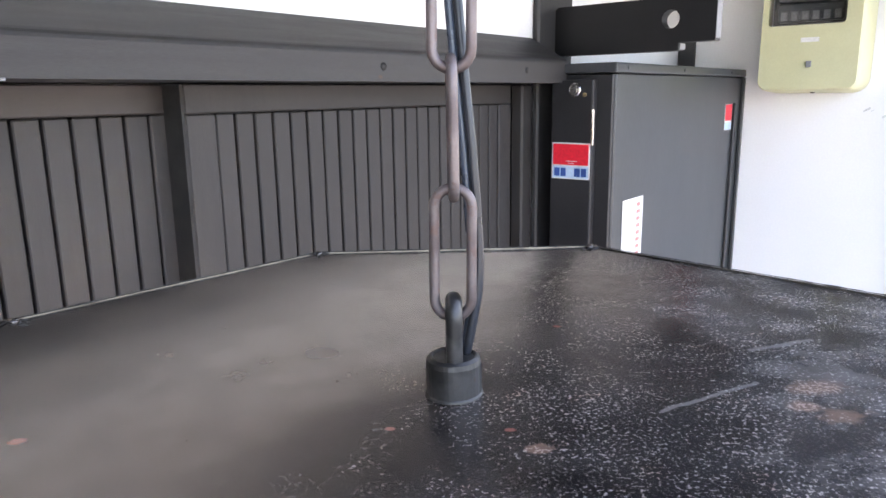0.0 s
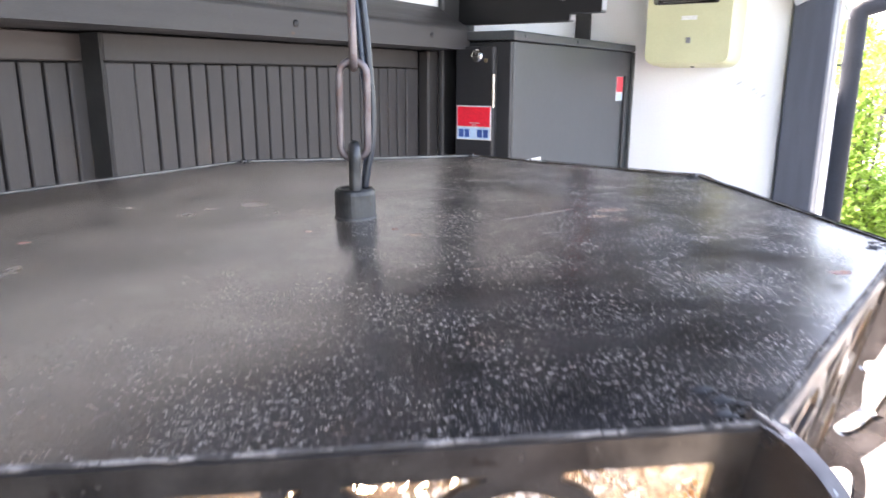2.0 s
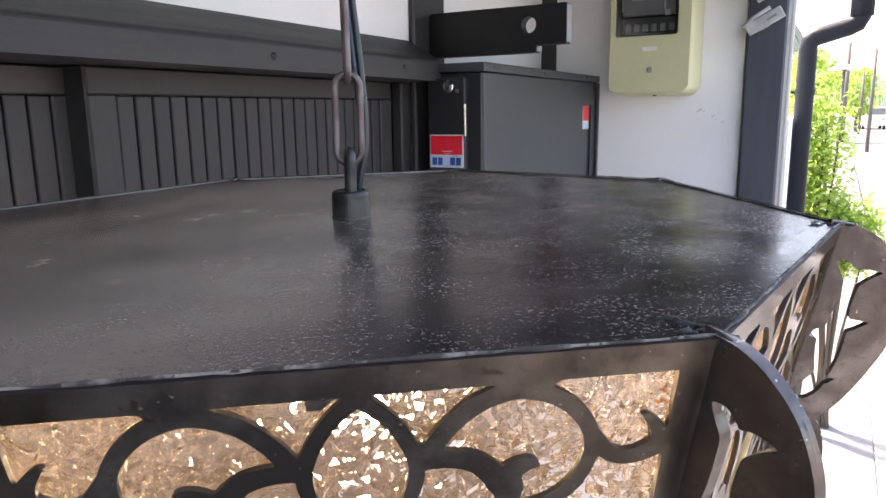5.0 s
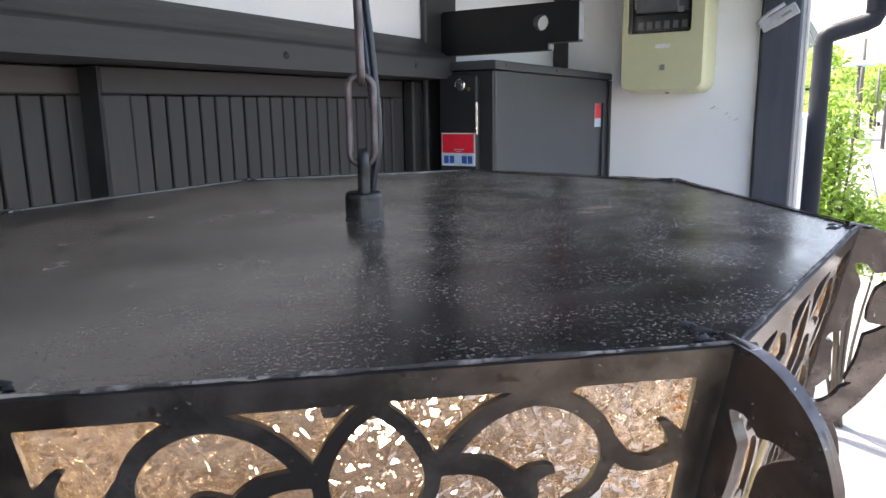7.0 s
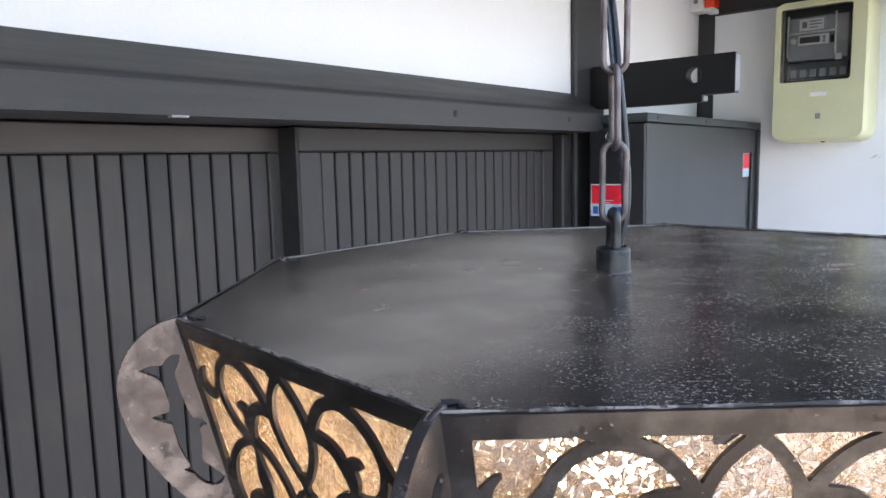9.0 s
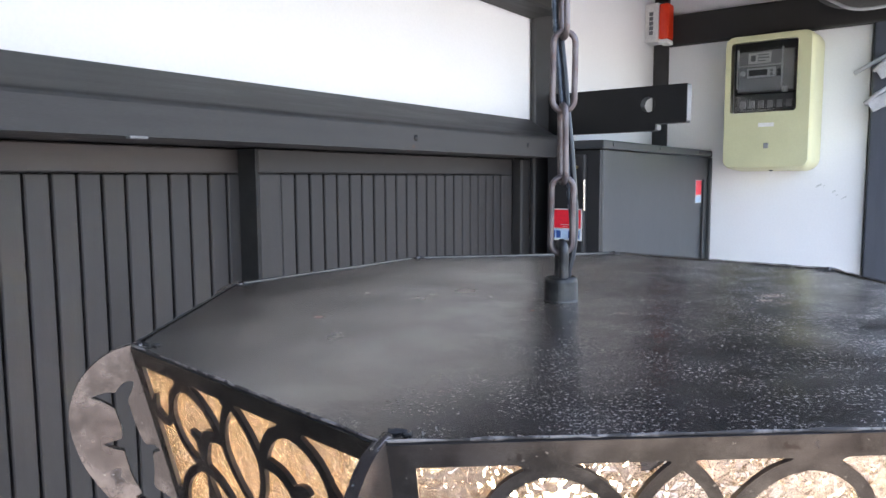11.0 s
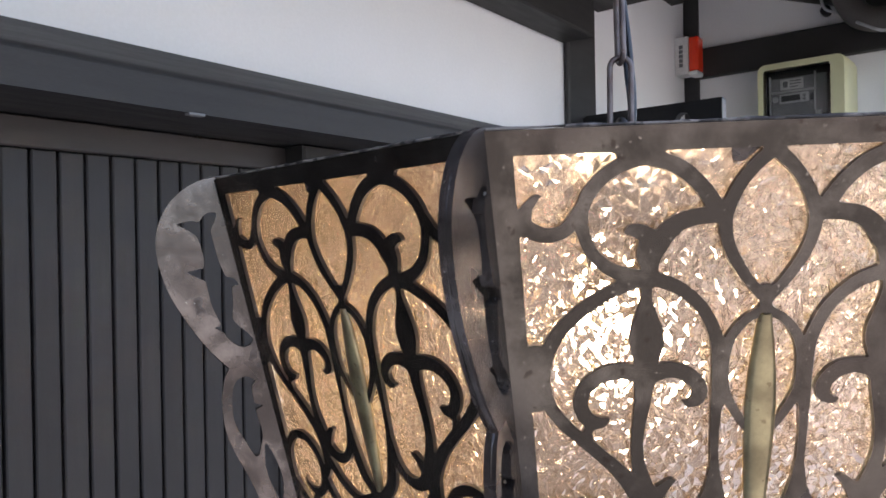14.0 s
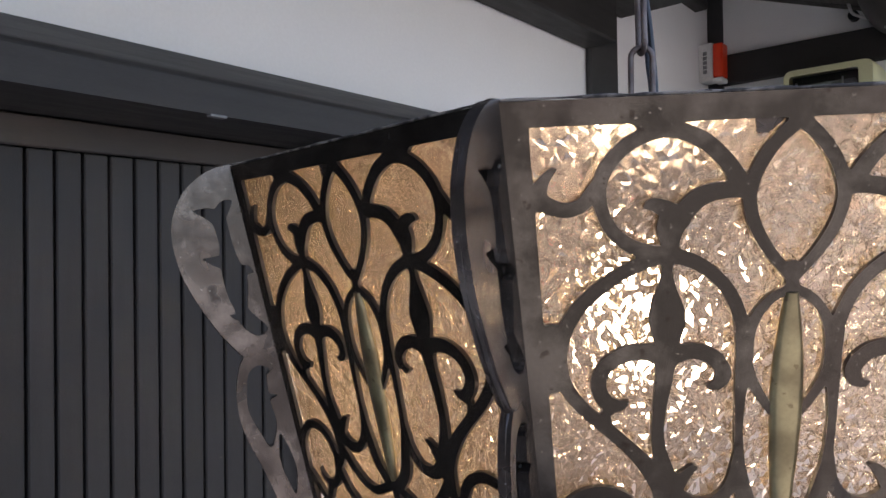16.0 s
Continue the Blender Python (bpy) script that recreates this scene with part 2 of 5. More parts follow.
M_polegrey = paint("concrete_pole", (0.10, 0.092, 0.086), (0.075, 0.070, 0.066), 0.8, 3, 60)
M_trim = paint("beige_trim_paint", (0.44, 0.415, 0.385), (0.36, 0.34, 0.32), 0.6, 6, 200, (10, 10, 1))
M_stain = paint("dull_rust_stain", (0.085, 0.050, 0.034), (0.050, 0.034, 0.027), 0.8, 300, 900)
M_hill = paint("wooded_hill", (0.075, 0.105, 0.085), (0.05, 0.075, 0.06), 0.9, 0.03, 0.4)
M_trunk = paint("bark", (0.10, 0.08, 0.06), None, 0.8, 10, 90)


def steel(name, light, dark, rust, rust_at=0.62, rough=0.42, metallic=0.75, scale=45, bumpy=0.25, patina=0.0):
    """Blackened steel: patches of bare sheen, dark scale and brown rust."""
    mat, nt, b = nodes_of(name)
    n1 = tex(nt, "ShaderNodeTexNoise", scale, detail=3, rough=0.5)
    n2 = tex(nt, "ShaderNodeTexNoise", scale * 3.1, detail=5, rough=0.6)
    n3 = tex(nt, "ShaderNodeTexNoise", 900, detail=2)
    c = mix(nt, ramp(nt, n1.outputs[0], [(0.43, 0.0), (0.56, 1.0)]), dark, light)
    rmask = ramp(nt, n2.outputs[0], [(rust_at, 0.0), (rust_at + 0.07, 1.0)])
    fleck = ramp(nt, tex(nt, "ShaderNodeTexNoise", 260, detail=3).outputs[0], [(0.66, 0.0), (0.70, 1.0)])
    c = mix(nt, rmask, c, rust)
    broad = ramp(nt, tex(nt, "ShaderNodeTexNoise", 19, detail=7, rough=0.68).outputs[0], [(0.45, 0.0), (0.56, patina)])
    c = mix(nt, broad, c, tuple(v * 0.32 for v in dark))
    glint = ramp(nt, tex(nt, "ShaderNodeTexNoise", 620, detail=2).outputs[0], [(0.70, 0.0), (0.74, 0.8)])
    c = mix(nt, maths(nt, 'MULTIPLY', glint, patina), c, tuple(min(0.6, v * 3.0) for v in light))
    c = mix(nt, maths(nt, 'MULTIPLY', fleck, 0.6), c, rust)
    c = mix(nt, 1.0, c, ramp(nt, n3.outputs[0], [(0.3, 0.93), (0.7, 1.05)]), 'MULTIPLY')
    nt.links.new(c, b.inputs["Base Color"])
    nt.links.new(maths(nt, 'MULTIPLY', maths(nt, 'SUBTRACT', 1.0, rmask), metallic), b.inputs["Metallic"])
    nt.links.new(ramp(nt, n1.outputs[0], [(0.3, rough * 1.12), (0.7, rough * 0.9)]), b.inputs["Roughness"])
    bump(nt, b, maths(nt, 'ADD', n2.outputs[0], maths(nt, 'MULTIPLY', n1.outputs[0], 2.0)), bumpy, 0.0006)
    return mat


M_steel = steel("blackened_steel", (0.150, 0.131, 0.110), (0.086, 0.071, 0.060), (0.030, 0.018, 0.014), 0.64, 0.20, 0.88, 16, 0.05, patina=0.75)
M_fin = steel("bare_worn_steel", (0.242, 0.208, 0.188), (0.125, 0.102, 0.091), (0.045, 0.030, 0.024), 0.60, 0.26, 0.72, 34, 0.30, patina=0.8)
M_cutedge = paint("burnt_cut_edge", (0.030, 0.025, 0.022), (0.018, 0.015, 0.014), 0.55, 60, 400, spec=0.3)
M_chain = steel("rusty_chain_steel", (0.185, 0.150, 0.142), (0.130, 0.100, 0.094), (0.135, 0.080, 0.066), 0.55, 0.5, 0.55, 70)
M_cap = steel("dark_cap_steel", (0.085, 0.080, 0.076), (0.040, 0.038, 0.036), (0.09, 0.065, 0.052), 0.70, 0.42, 0.7, 90)
M_brass = steel("tarnished_brass", (0.42, 0.35, 0.20), (0.26, 0.21, 0.12), (0.16, 0.11, 0.06), 0.70, 0.38, 0.85, 60)


def top_material():
    """Semi-gloss black enamel with a thin brown dust film, pale flakes denser on one side, a few old stains and a
    painted reflection.
    """
    mat, nt, b = nodes_of("dusty_black_enamel")
    tc = nt.nodes.new("ShaderNodeTexCoord")
    sep = nt.nodes.new("ShaderNodeSeparateXYZ")
    nt.links.new(tc.outputs["Object"], sep.inputs[0])
    x, y = sep.outputs[0], sep.outputs[1]
    big = tex(nt, "ShaderNodeTexNoise", 13, detail=5)
    mid = tex(nt, "ShaderNodeTexNoise", 60, detail=6)
    clump = tex(nt, "ShaderNodeTexNoise", 40, detail=8, rough=0.72)
    fine = tex(nt, "ShaderNodeTexNoise", 960, detail=4, rough=0.64)
    tiny = tex(nt, "ShaderNodeTexNoise", 1300, detail=2, rough=0.6)
    ragged = tex(nt, "ShaderNodeTexNoise", 110, detail=6, rough=0.7)

    def spot(cx, cy, rx, ry, soft=0.5):
        """An old stain: an ellipse with a ragged edge."""
        dx = maths(nt, 'DIVIDE', maths(nt, 'SUBTRACT', x, cx), rx)
        dy = maths(nt, 'DIVIDE', maths(nt, 'SUBTRACT', y, cy), ry)
        d = maths(nt, 'SQRT', maths(nt, 'ADD', maths(nt, 'MULTIPLY', dx, dx), maths(nt, 'MULTIPLY', dy, dy)))
        d = maths(nt, 'ADD', d, maths(nt, 'MULTIPLY', maths(nt, 'SUBTRACT', ragged.outputs[0], 0.5), 3.2))
        return ramp(nt, maths(nt, 'MULTIPLY', d, 0.5), [(0.5 - soft * 0.3, 1.0), (0.5 + soft * 0.1, 0.0)])

    def line(x0, y0, x1, y1, r):
        """A long scratch or drip: a ragged capsule between two places."""
        length = math.hypot(x1 - x0, y1 - y0)
        ux, uy = (x1 - x0) / length, (y1 - y0) / length
        px, py = maths(nt, 'SUBTRACT', x, x0), maths(nt, 'SUBTRACT', y, y0)
        along = maths(nt, 'ADD', maths(nt, 'MULTIPLY', px, ux), maths(nt, 'MULTIPLY', py, uy))
        off = maths(nt, 'SUBTRACT', along, maths(nt, 'MINIMUM', maths(nt, 'MAXIMUM', along, 0.0), length))
        across = maths(nt, 'SUBTRACT', maths(nt, 'MULTIPLY', py, ux), maths(nt, 'MULTIPLY', px, uy))
        across = maths(nt, 'ADD', across, maths(nt, 'MULTIPLY', maths(nt, 'SUBTRACT', ragged.outputs[0], 0.5), 4 * r))
        d = maths(nt, 'SQRT', maths(nt, 'ADD', maths(nt, 'MULTIPLY', off, off), maths(nt, 'MULTIPLY', across, across)))
        return ramp(nt, maths(nt, 'MULTIPLY', d, 0.5 / r), [(0.30, 1.0), (0.55, 0.0)])

    def most(masks):
        out = masks[0]
        for m in masks[1:]:
            out = maths(nt, 'MAXIMUM', out, m)
        return out

    # brown dust film towards -x, +y; pale flakes towards +x, -y
    lean = maths(nt, 'ADD', maths(nt, 'MULTIPLY', x, -5.0), maths(nt, 'MULTIPLY', y, 2.2))
    film = maths(nt, 'ADD', lean, maths(nt, 'ADD', maths(nt, 'MULTIPLY', big.outputs[0], 0.45), maths(nt, 'MULTIPLY', mid.outputs[0], 0.12)))
    film = ramp(nt, film, [(0.15, 0.0), (0.30, 0.45), (0.50, 1.0)])
    away = maths(nt, 'SQRT', maths(nt, 'ADD', maths(nt, 'MULTIPLY', x, x), maths(nt, 'MULTIPLY', y, y)))
    away = maths(nt, 'ADD', maths(nt, 'MULTIPLY', away, 5.0), maths(nt, 'MULTIPLY', maths(nt, 'SUBTRACT', big.outputs[0], 0.5), 0.9))
    away = maths(nt, 'ADD', away, maths(nt, 'MULTIPLY', maths(nt, 'SUBTRACT', mid.outputs[0], 0.5), 0.25))
    film = maths(nt, 'MULTIPLY', film, ramp(nt, away, [(0.52, 1.0), (0.78, 0.15)]))
    film = maths(nt, 'MULTIPLY', film, ramp(nt, mid.outputs[0], [(0.36, 0.7), (0.62, 1.0)]))
    cloud = tex(nt, "ShaderNodeTexNoise", 24, detail=4, rough=0.5, stretch=(1.7, 1.0, 1.0))
    film = maths(nt, 'MULTIPLY', film, ramp(nt, cloud.outputs[0], [(0.38, 0.50), (0.60, 1.0)]))
    side = ramp(nt, maths(nt, 'SUBTRACT', 0.66, maths(nt, 'ADD', lean, maths(nt, 'MULTIPLY', big.outputs[0], 0.5))), [(0.25, 0.0), (0.56, 1.0)])
    peach = most([spot(0.0936, -0.0021, 0.008, 0.004, 0.8), spot(0.0914, -0.0173, 0.006, 0.004, 0.8), spot(0.0845, -0.0127, 0.005, 0.003, 0.8), spot(0.020, -0.030, 0.003, 0.0025, 0.6)])
    cluster = ramp(nt, clump.outputs[0], [(0.42, 0.16), (0.56, 1.0)])
    flake = maths(nt, 'ADD', fine.outputs[0], maths(nt, 'MULTIPLY', maths(nt, 'SUBTRACT', clump.outputs[0], 0.5), 0.16))
    flake = maths(nt, 'ADD', flake, maths(nt, 'MULTIPLY', peach, 0.06))
    sp = maths(nt, 'MULTIPLY', ramp(nt, flake, [(0.582, 0.0), (0.622, 1.0)]), cluster)
    sp2 = maths(nt, 'MULTIPLY', maths(nt, 'MULTIPLY', ramp(nt, tiny.outputs[0], [(0.58, 0.0), (0.64, 1.0)]), 0.40), ramp(nt, mid.outputs[0], [(0.30, 0.35), (0.70, 1.0)]))
    specks = maths(nt, 'MULTIPLY', maths(nt, 'MAXIMUM', sp, sp2), side)
    smear = ramp(nt, tex(nt, "ShaderNodeTexNoise", 34, detail=6, rough=0.6, stretch=(1.0, 2.2, 1.0)).outputs[0], [(0.42, 0.0), (0.70, 1.0)])
    smear = maths(nt, 'MULTIPLY', smear, side)
    warm = maths(nt, 'MAXIMUM', ramp(nt, tex(nt, "ShaderNodeTexNoise", 90, detail=4).outputs[0], [(0.58, 0.0), (0.66, 0.8)]), peach)
    scratch = most([line(0.0513, -0.0129, 0.0792, 0.0019, 0.0009), line(0.0867, 0.0228, 0.1064, 0.0306, 0.0012)])
    pink = most([spot(0.0345, 0.0476, 0.0016, 0.0012, 0.5), spot(0.0144, -0.0212, 0.0016, 0.0010, 0.5), spot(-0.013, -0.0189, 0.0013, 0.0010, 0.5), spot(0.1234, -0.0853, 0.0030, 0.0020, 0.7), spot(-0.0998, -0.0225, 0.0026, 0.0018, 0.6)])
    dots = most([spot(0.0145, 0.0681, 0.0020, 0.0020, 0.4), spot(-0.0471, 0.0078, 0.0016, 0.0014, 0.4), spot(-0.0654, -0.0050, 0.0018, 0.0014, 0.4), spot(-0.0722, -0.0008, 0.0014, 0.0012, 0.4)])
    scrape = line(-0.0911, -0.0033, -0.0811, 0.0094, 0.0032)
    c = mix(nt, film, (0.0090, 0.0088, 0.0092), (0.0210, 0.0146, 0.0116))
    c = mix(nt, 1.0, c, ramp(nt, ragged.outputs[0], [(0.34, 0.6), (0.66, 1.4)]), 'MULTIPLY')
    c = mix(nt, maths(nt, 'MULTIPLY', smear, 0.35), c, (0.085, 0.080, 0.078))
    # pale reflection towards +x put into the base colour, broken up by noise
    glare = maths(nt, 'ADD', maths(nt, 'MULTIPLY', x, 5.0), maths(nt, 'MULTIPLY', big.outputs[0], 1.0))
    glare = maths(nt, 'MULTIPLY', ramp(nt, glare, [(0.82, 0.0), (1.15, 0.8)]), ramp(nt, clump.outputs[0], [(0.40, 0.1), (0.58, 1.0)]))
    c = mix(nt, glare, c, (0.150, 0.138, 0.130))
    c = mix(nt, maths(nt, 'MULTIPLY', peach, 0.55), c, (0.32, 0.20, 0.145))
    c = mix(nt, maths(nt, 'MULTIPLY', most([spot(0.090, 0.011, 0.013, 0.007, 1.4), spot(0.104, 0.004, 0.010, 0.005, 1.4)]), 0.5), c, (0.21, 0.19, 0.175))
    c = mix(nt, specks, c, mix(nt, warm, (0.29, 0.248, 0.222), (0.36, 0.225, 0.17)))
    c = mix(nt, maths(nt, 'MULTIPLY', scratch, 0.75), c, (0.24, 0.22, 0.205))
    c = mix(nt, maths(nt, 'MULTIPLY', pink, 0.8), c, (0.34, 0.13, 0.10))
    c = mix(nt, maths(nt, 'MAXIMUM', dots, maths(nt, 'MULTIPLY', scrape, 0.85)), c, (0.009, 0.009, 0.009))
    nt.links.new(c, b.inputs["Base Color"])
    sheen = spot(0.117, -0.080, 0.024, 0.022, 1.6)
    r = maths(nt, 'ADD', maths(nt, 'MULTIPLY', film, 0.07), maths(nt, 'MULTIPLY', specks, 0.16))
    r = maths(nt, 'ADD', r, maths(nt, 'ADD', maths(nt, 'MULTIPLY', smear, 0.05), maths(nt, 'MULTIPLY', ragged.outputs[0], 0.05)))
    r = maths(nt, 'ADD', r, maths(nt, 'MULTIPLY', mid.outputs[0], 0.12))
    nt.links.new(maths(nt, 'ADD', r, maths(nt, 'SUBTRACT', 0.11, maths(nt, 'MULTIPLY', sheen, 0.09)), True), b.inputs["Roughness"])
    worn = maths(nt, 'SUBTRACT', 1.0, maths(nt, 'MAXIMUM', dots, scrape))
    nt.links.new(maths(nt, 'MULTIPLY', maths(nt, 'ADD', maths(nt, 'MULTIPLY', film, 0.17), maths(nt, 'MULTIPLY', smear, 0.08)), worn), b.inputs["Sheen Weight"])
    b.inputs["Sheen Roughness"].default_value = 0.35
    b.inputs["Sheen Tint"].default_value = (1.0, 0.77, 0.62, 1)
    b.inputs["IOR"].default_value = 1.9
    b.inputs["Specular Tint"].default_value = (1.0, 0.87, 0.81, 1)
    h = maths(nt, 'ADD', maths(nt, 'MULTIPLY', big.outputs[0], 1.0), maths(nt, 'ADD', maths(nt, 'MULTIPLY', specks, 0.10), maths(nt, 'MULTIPLY', mid.outputs[0], 0.12)))
    bump(nt, b, h, 0.22, 0.0012)
    return mat


M_top = top_material()


def glass_material(name):
    """Clear glass with a faint amber tone that scatters a little of the light; its ice pattern is in the mesh."""
    mat, nt, b = nodes_of(name)
    out = nt.nodes["Material Output"]
    n = tex(nt, "ShaderNodeTexNoise", 800, detail=2)
    b.inputs["Base Color"].default_value = (0.978, 0.958, 0.922, 1)
    b.inputs["Roughness"].default_value = 0.0
    b.inputs["IOR"].default_value = 1.65
    b.inputs["Transmission Weight"].default_value = 1.0
    bump(nt, b, n.outputs[0], 0.16, 0.0004)
    tr = nt.nodes.new("ShaderNodeBsdfTranslucent")
    tr.inputs["Color"].default_value = (0.90, 0.70, 0.50, 1)
    mx = nt.nodes.new("ShaderNodeMixShader")
    mx.inputs[0].default_value = 0.021
    nt.links.new(b.outputs[0], mx.inputs[1])
    nt.links.new(tr.outputs[0], mx.inputs[2])
    nt.links.new(mx.outputs[0], out.inputs["Surface"])
    return mat


M_glass = glass_material("ice_patterned_amber_glass")


def clear_glass(name, rough=0.02):
    mat, nt, b = nodes_of(name)
    b.inputs["Base Color"].default_value = (0.95, 0.96, 0.95, 1)
    b.inputs["Roughness"].default_value = rough
    b.inputs["IOR"].default_value = 1.45
    b.inputs["Transmission Weight"].default_value = 1.0
    return mat


M_window = clear_glass("clear_window_plastic", 0.04)


def glow(name, colour, strength):
    mat, nt, b = nodes_of(name)
    b.inputs["Base Color"].default_value = (*colour, 1)
    b.inputs["Emission Color"].default_value = (*colour, 1)
    b.inputs["Emission Strength"].default_value = strength
    return mat


M_bulb = glow("lit_warm_bulb", (1.0, 0.77, 0.51), 270.0)


def lens_red():
    mat, nt, b = nodes_of("red_lens_plastic")
    n = tex(nt, "ShaderNodeTexNoise", 60)
    nt.links.new(mix(nt, n.outputs[0], (0.70, 0.03, 0.01), (0.85, 0.07, 0.02)), b.inputs["Base Color"])
    b.inputs["Roughness"].default_value = 0.25
    b.inputs["Subsurface Weight"].default_value = 0.2
    b.inputs["Subsurface Radius"].default_value = (0.01, 0.003, 0.002)
    return mat


M_lens = lens_red()

# ---- ground, walls, roof ----
def structure(ob, label, category="wall"):
    return tagged(ob, label, category, kind="structure")


PY = 0.462      # plaster face of the long wall
PX = 1.400      # plaster face of the short wall


def make_ground():
    bm = bmesh.new()
    bmesh.ops.create_grid(bm, x_segments=2, y_segments=2, size=1500)
    structure(part("ground", bm, M_asphalt), "pale sunlit concrete street reaching the horizon", "ground")
    bm = box((-4, -0.468, 0.002), (60, 0.40, 0.10), 0.004)
    structure(part("pavement", bm, M_concrete), "pale sunlit concrete pavement beside the wall", "pavement")
    bm = box((-4, -0.648, 0.002), (60, -0.476, 0.088), 0.004)
    kerb = structure(part("kerb", bm, M_asphalt), "pale concrete kerbstones along the pavement", "kerb")
    me = None
    for k in range(44):
        if me is None:
            stone = part("kerbstone", box((0.004, -0.655, 0.004), (0.596, -0.471, 0.104), 0.008), M_kerb, kerb)
            me = stone.data
        else:
            stone = obj("kerbstone", me, M_kerb, kerb)
        stone.location = (-3.96 + 0.6 * k, 0, 0)


make_ground()

wall = box((-2.6, PY, 2.022), (PX, PY + 0.14, 3.0))
add_box(wall, (0.8135, PY, 0.0), (PX, PY + 0.14, 2.0215))
add_box(wall, (-2.6, 0.545, 0.0), (0.8130, PY + 0.14, 2.0215))
structure(part("wall_north", wall, M_plaster), "white plaster wall between black timbers")
wall = box((PX, 0.017, 0.0), (PX + 0.14, PY + 0.14, 3.0))
structure(part("wall_east", wall, M_plaster), "white plaster return wall with faint scuffs")
wall = box((1.545, -0.045, 0.0), (2.6, 0.20, 1.912), 0.004)
structure(part("garden_wall", wall, M_plaster), "low white rendered wall beyond the end post")


# out-of-view wall, added to hold back western light and darken reflections
wall = box((-2.12, -0.45, 0.0), (-2.00, PY - 0.001, 3.0))
structure(part("wall_west", wall, M_wood), "unseen dark timber wall added to cut light from the west")


def soffit_z(y):
    return 2.465 - 0.36 * (0.41 - y)


def make_soffit():
    bm = bmesh.new()
    x0, x1, y0, y1 = -2.7, 1.56, -0.12, 0.62
    n = 22
    for i in range(n):
        xa, xb = x0 + (x1 - x0) * i / n + 0.002, x0 + (x1 - x0) * (i + 1) / n - 0.002
        vs = add_box(bm, (xa, y0, 0), (xb, y1, 0.02))
        for v in vs:
            v.co.z += soffit_z(v.co.y)
    vs = add_box(bm, (x0, y0 - 0.03, 0.021), (x1, y1, 0.07))
    for v in vs:
        v.co.z += soffit_z(v.co.y)
    structure(part("ceiling", bm, M_beam), "dark brown sloping board soffit under the eaves", "ceiling")


make_soffit()


def beam(name, lo, hi, mat, label, bevel=0.003):
    return structure(part(name, box(lo, hi, bevel), mat), label, "beam")


beam("post_1", (0.803, 0.450, 0.0), (0.906, PY - 0.0005, 2.6), M_wood, "black stained timber wall post", 0.003)
beam("post_2", (PX - 0.0065, 0.4245, 0.0), (PX - 0.0005, PY - 0.0005, 2.6), M_wood, "black stained corner post")
beam("post_3", (1.380, -0.0600, 0.0), (1.480, 0.0130, 2.6), M_post, "blue-grey painted end post of the wall", 0.004)
beam("corner_trim", (1.484, -0.0645, 0.0), (1.54, 0.0130, 2.5), M_trim, "narrow pale trim beside the end post")
beam("head_beam_1", (-2.6, 0.400, 2.222), (0.8015, PY - 0.001, 2.36), M_beam, "dark timber head beam above the white panel")
beam("head_beam_2", (0.9135, 0.43, 2.418), (1.3145, PY - 0.001, 2.56), M_beam, "dark timber head beam above the white panel")
beam("cross_beam", (0.80, -0.10, 2.300), (0.912, 0.449, 2.40), M_beam, "dark timber beam carrying the eaves")
beam("wall_beam", (1.372, -0.05, 2.257), (PX - 0.001, 0.4252, 2.324), M_beam, "dark timber beam across the white wall")


def make_sill_rail():
    # a rail with an upright face and a sloped top that runs back to the plaster
    x0, x1 = -2.6, 0.8015
    bm = bmesh.new()
    prof = [(0.400, 1.989), (0.400, 2.016), (0.4008, 2.0188), (0.4025, 2.0210), (0.405, 2.0228), (0.4612, 2.055), (0.4612, 2.0214), (0.544, 2.0214), (0.544, 1.989)]
    a = [bm.verts.new((x0, y, z)) for y, z in prof]
    b = [bm.verts.new((x1, y, z)) for y, z in prof]
    bm.faces.new(a)
    bm.faces.new(b[::-1])
    for i in range(len(prof)):
        j = (i + 1) % len(prof)
        bm.faces.new((a[j], a[i], b[i], b[j]))
    bmesh.ops.recalc_face_normals(bm, faces=bm.faces)
    rail = structure(part("sill_rail", bm, M_rail), "weathered dark timber rail with a sloped top", "rail")
    for x, z in ((0.413, 2.004), (0.691, 2.005), (-0.19, 2.004)):
        part("nail", lathe([(0.0045, 0), (0.0042, 0.0012), (0.002, 0.002)], 10, Matrix.Translation((x, 0.4005, z)) @ pose(0, 0, 0, 90)), M_black, rail)
    part("rust_stain", lathe([(0.0032, 0), (0.0026, 0.0003), (0.0010, 0.0004)], 9, Matrix.Translation((0.408, 0.4003, 1.9935)) @ pose(0, 0, 0, 90) @ Matrix.Diagonal((1.3, 0.7, 1, 1))), M_stain, rail, "dull orange rust stain")
    part("catch", box((0.041, 0.3988, 1.9872), (0.057, 0.4060, 1.9896), 0.0006), M_meter, rail, "small tarnished metal catch")
    part("nail", lathe([(0.0045, 0), (0.0042, 0.0012), (0.002, 0.002)], 10, Matrix.Translation((-0.075, 0.441, 2.0402)) @ pose(0, 0, 0, 28)), M_fin, rail)


make_sill_rail()


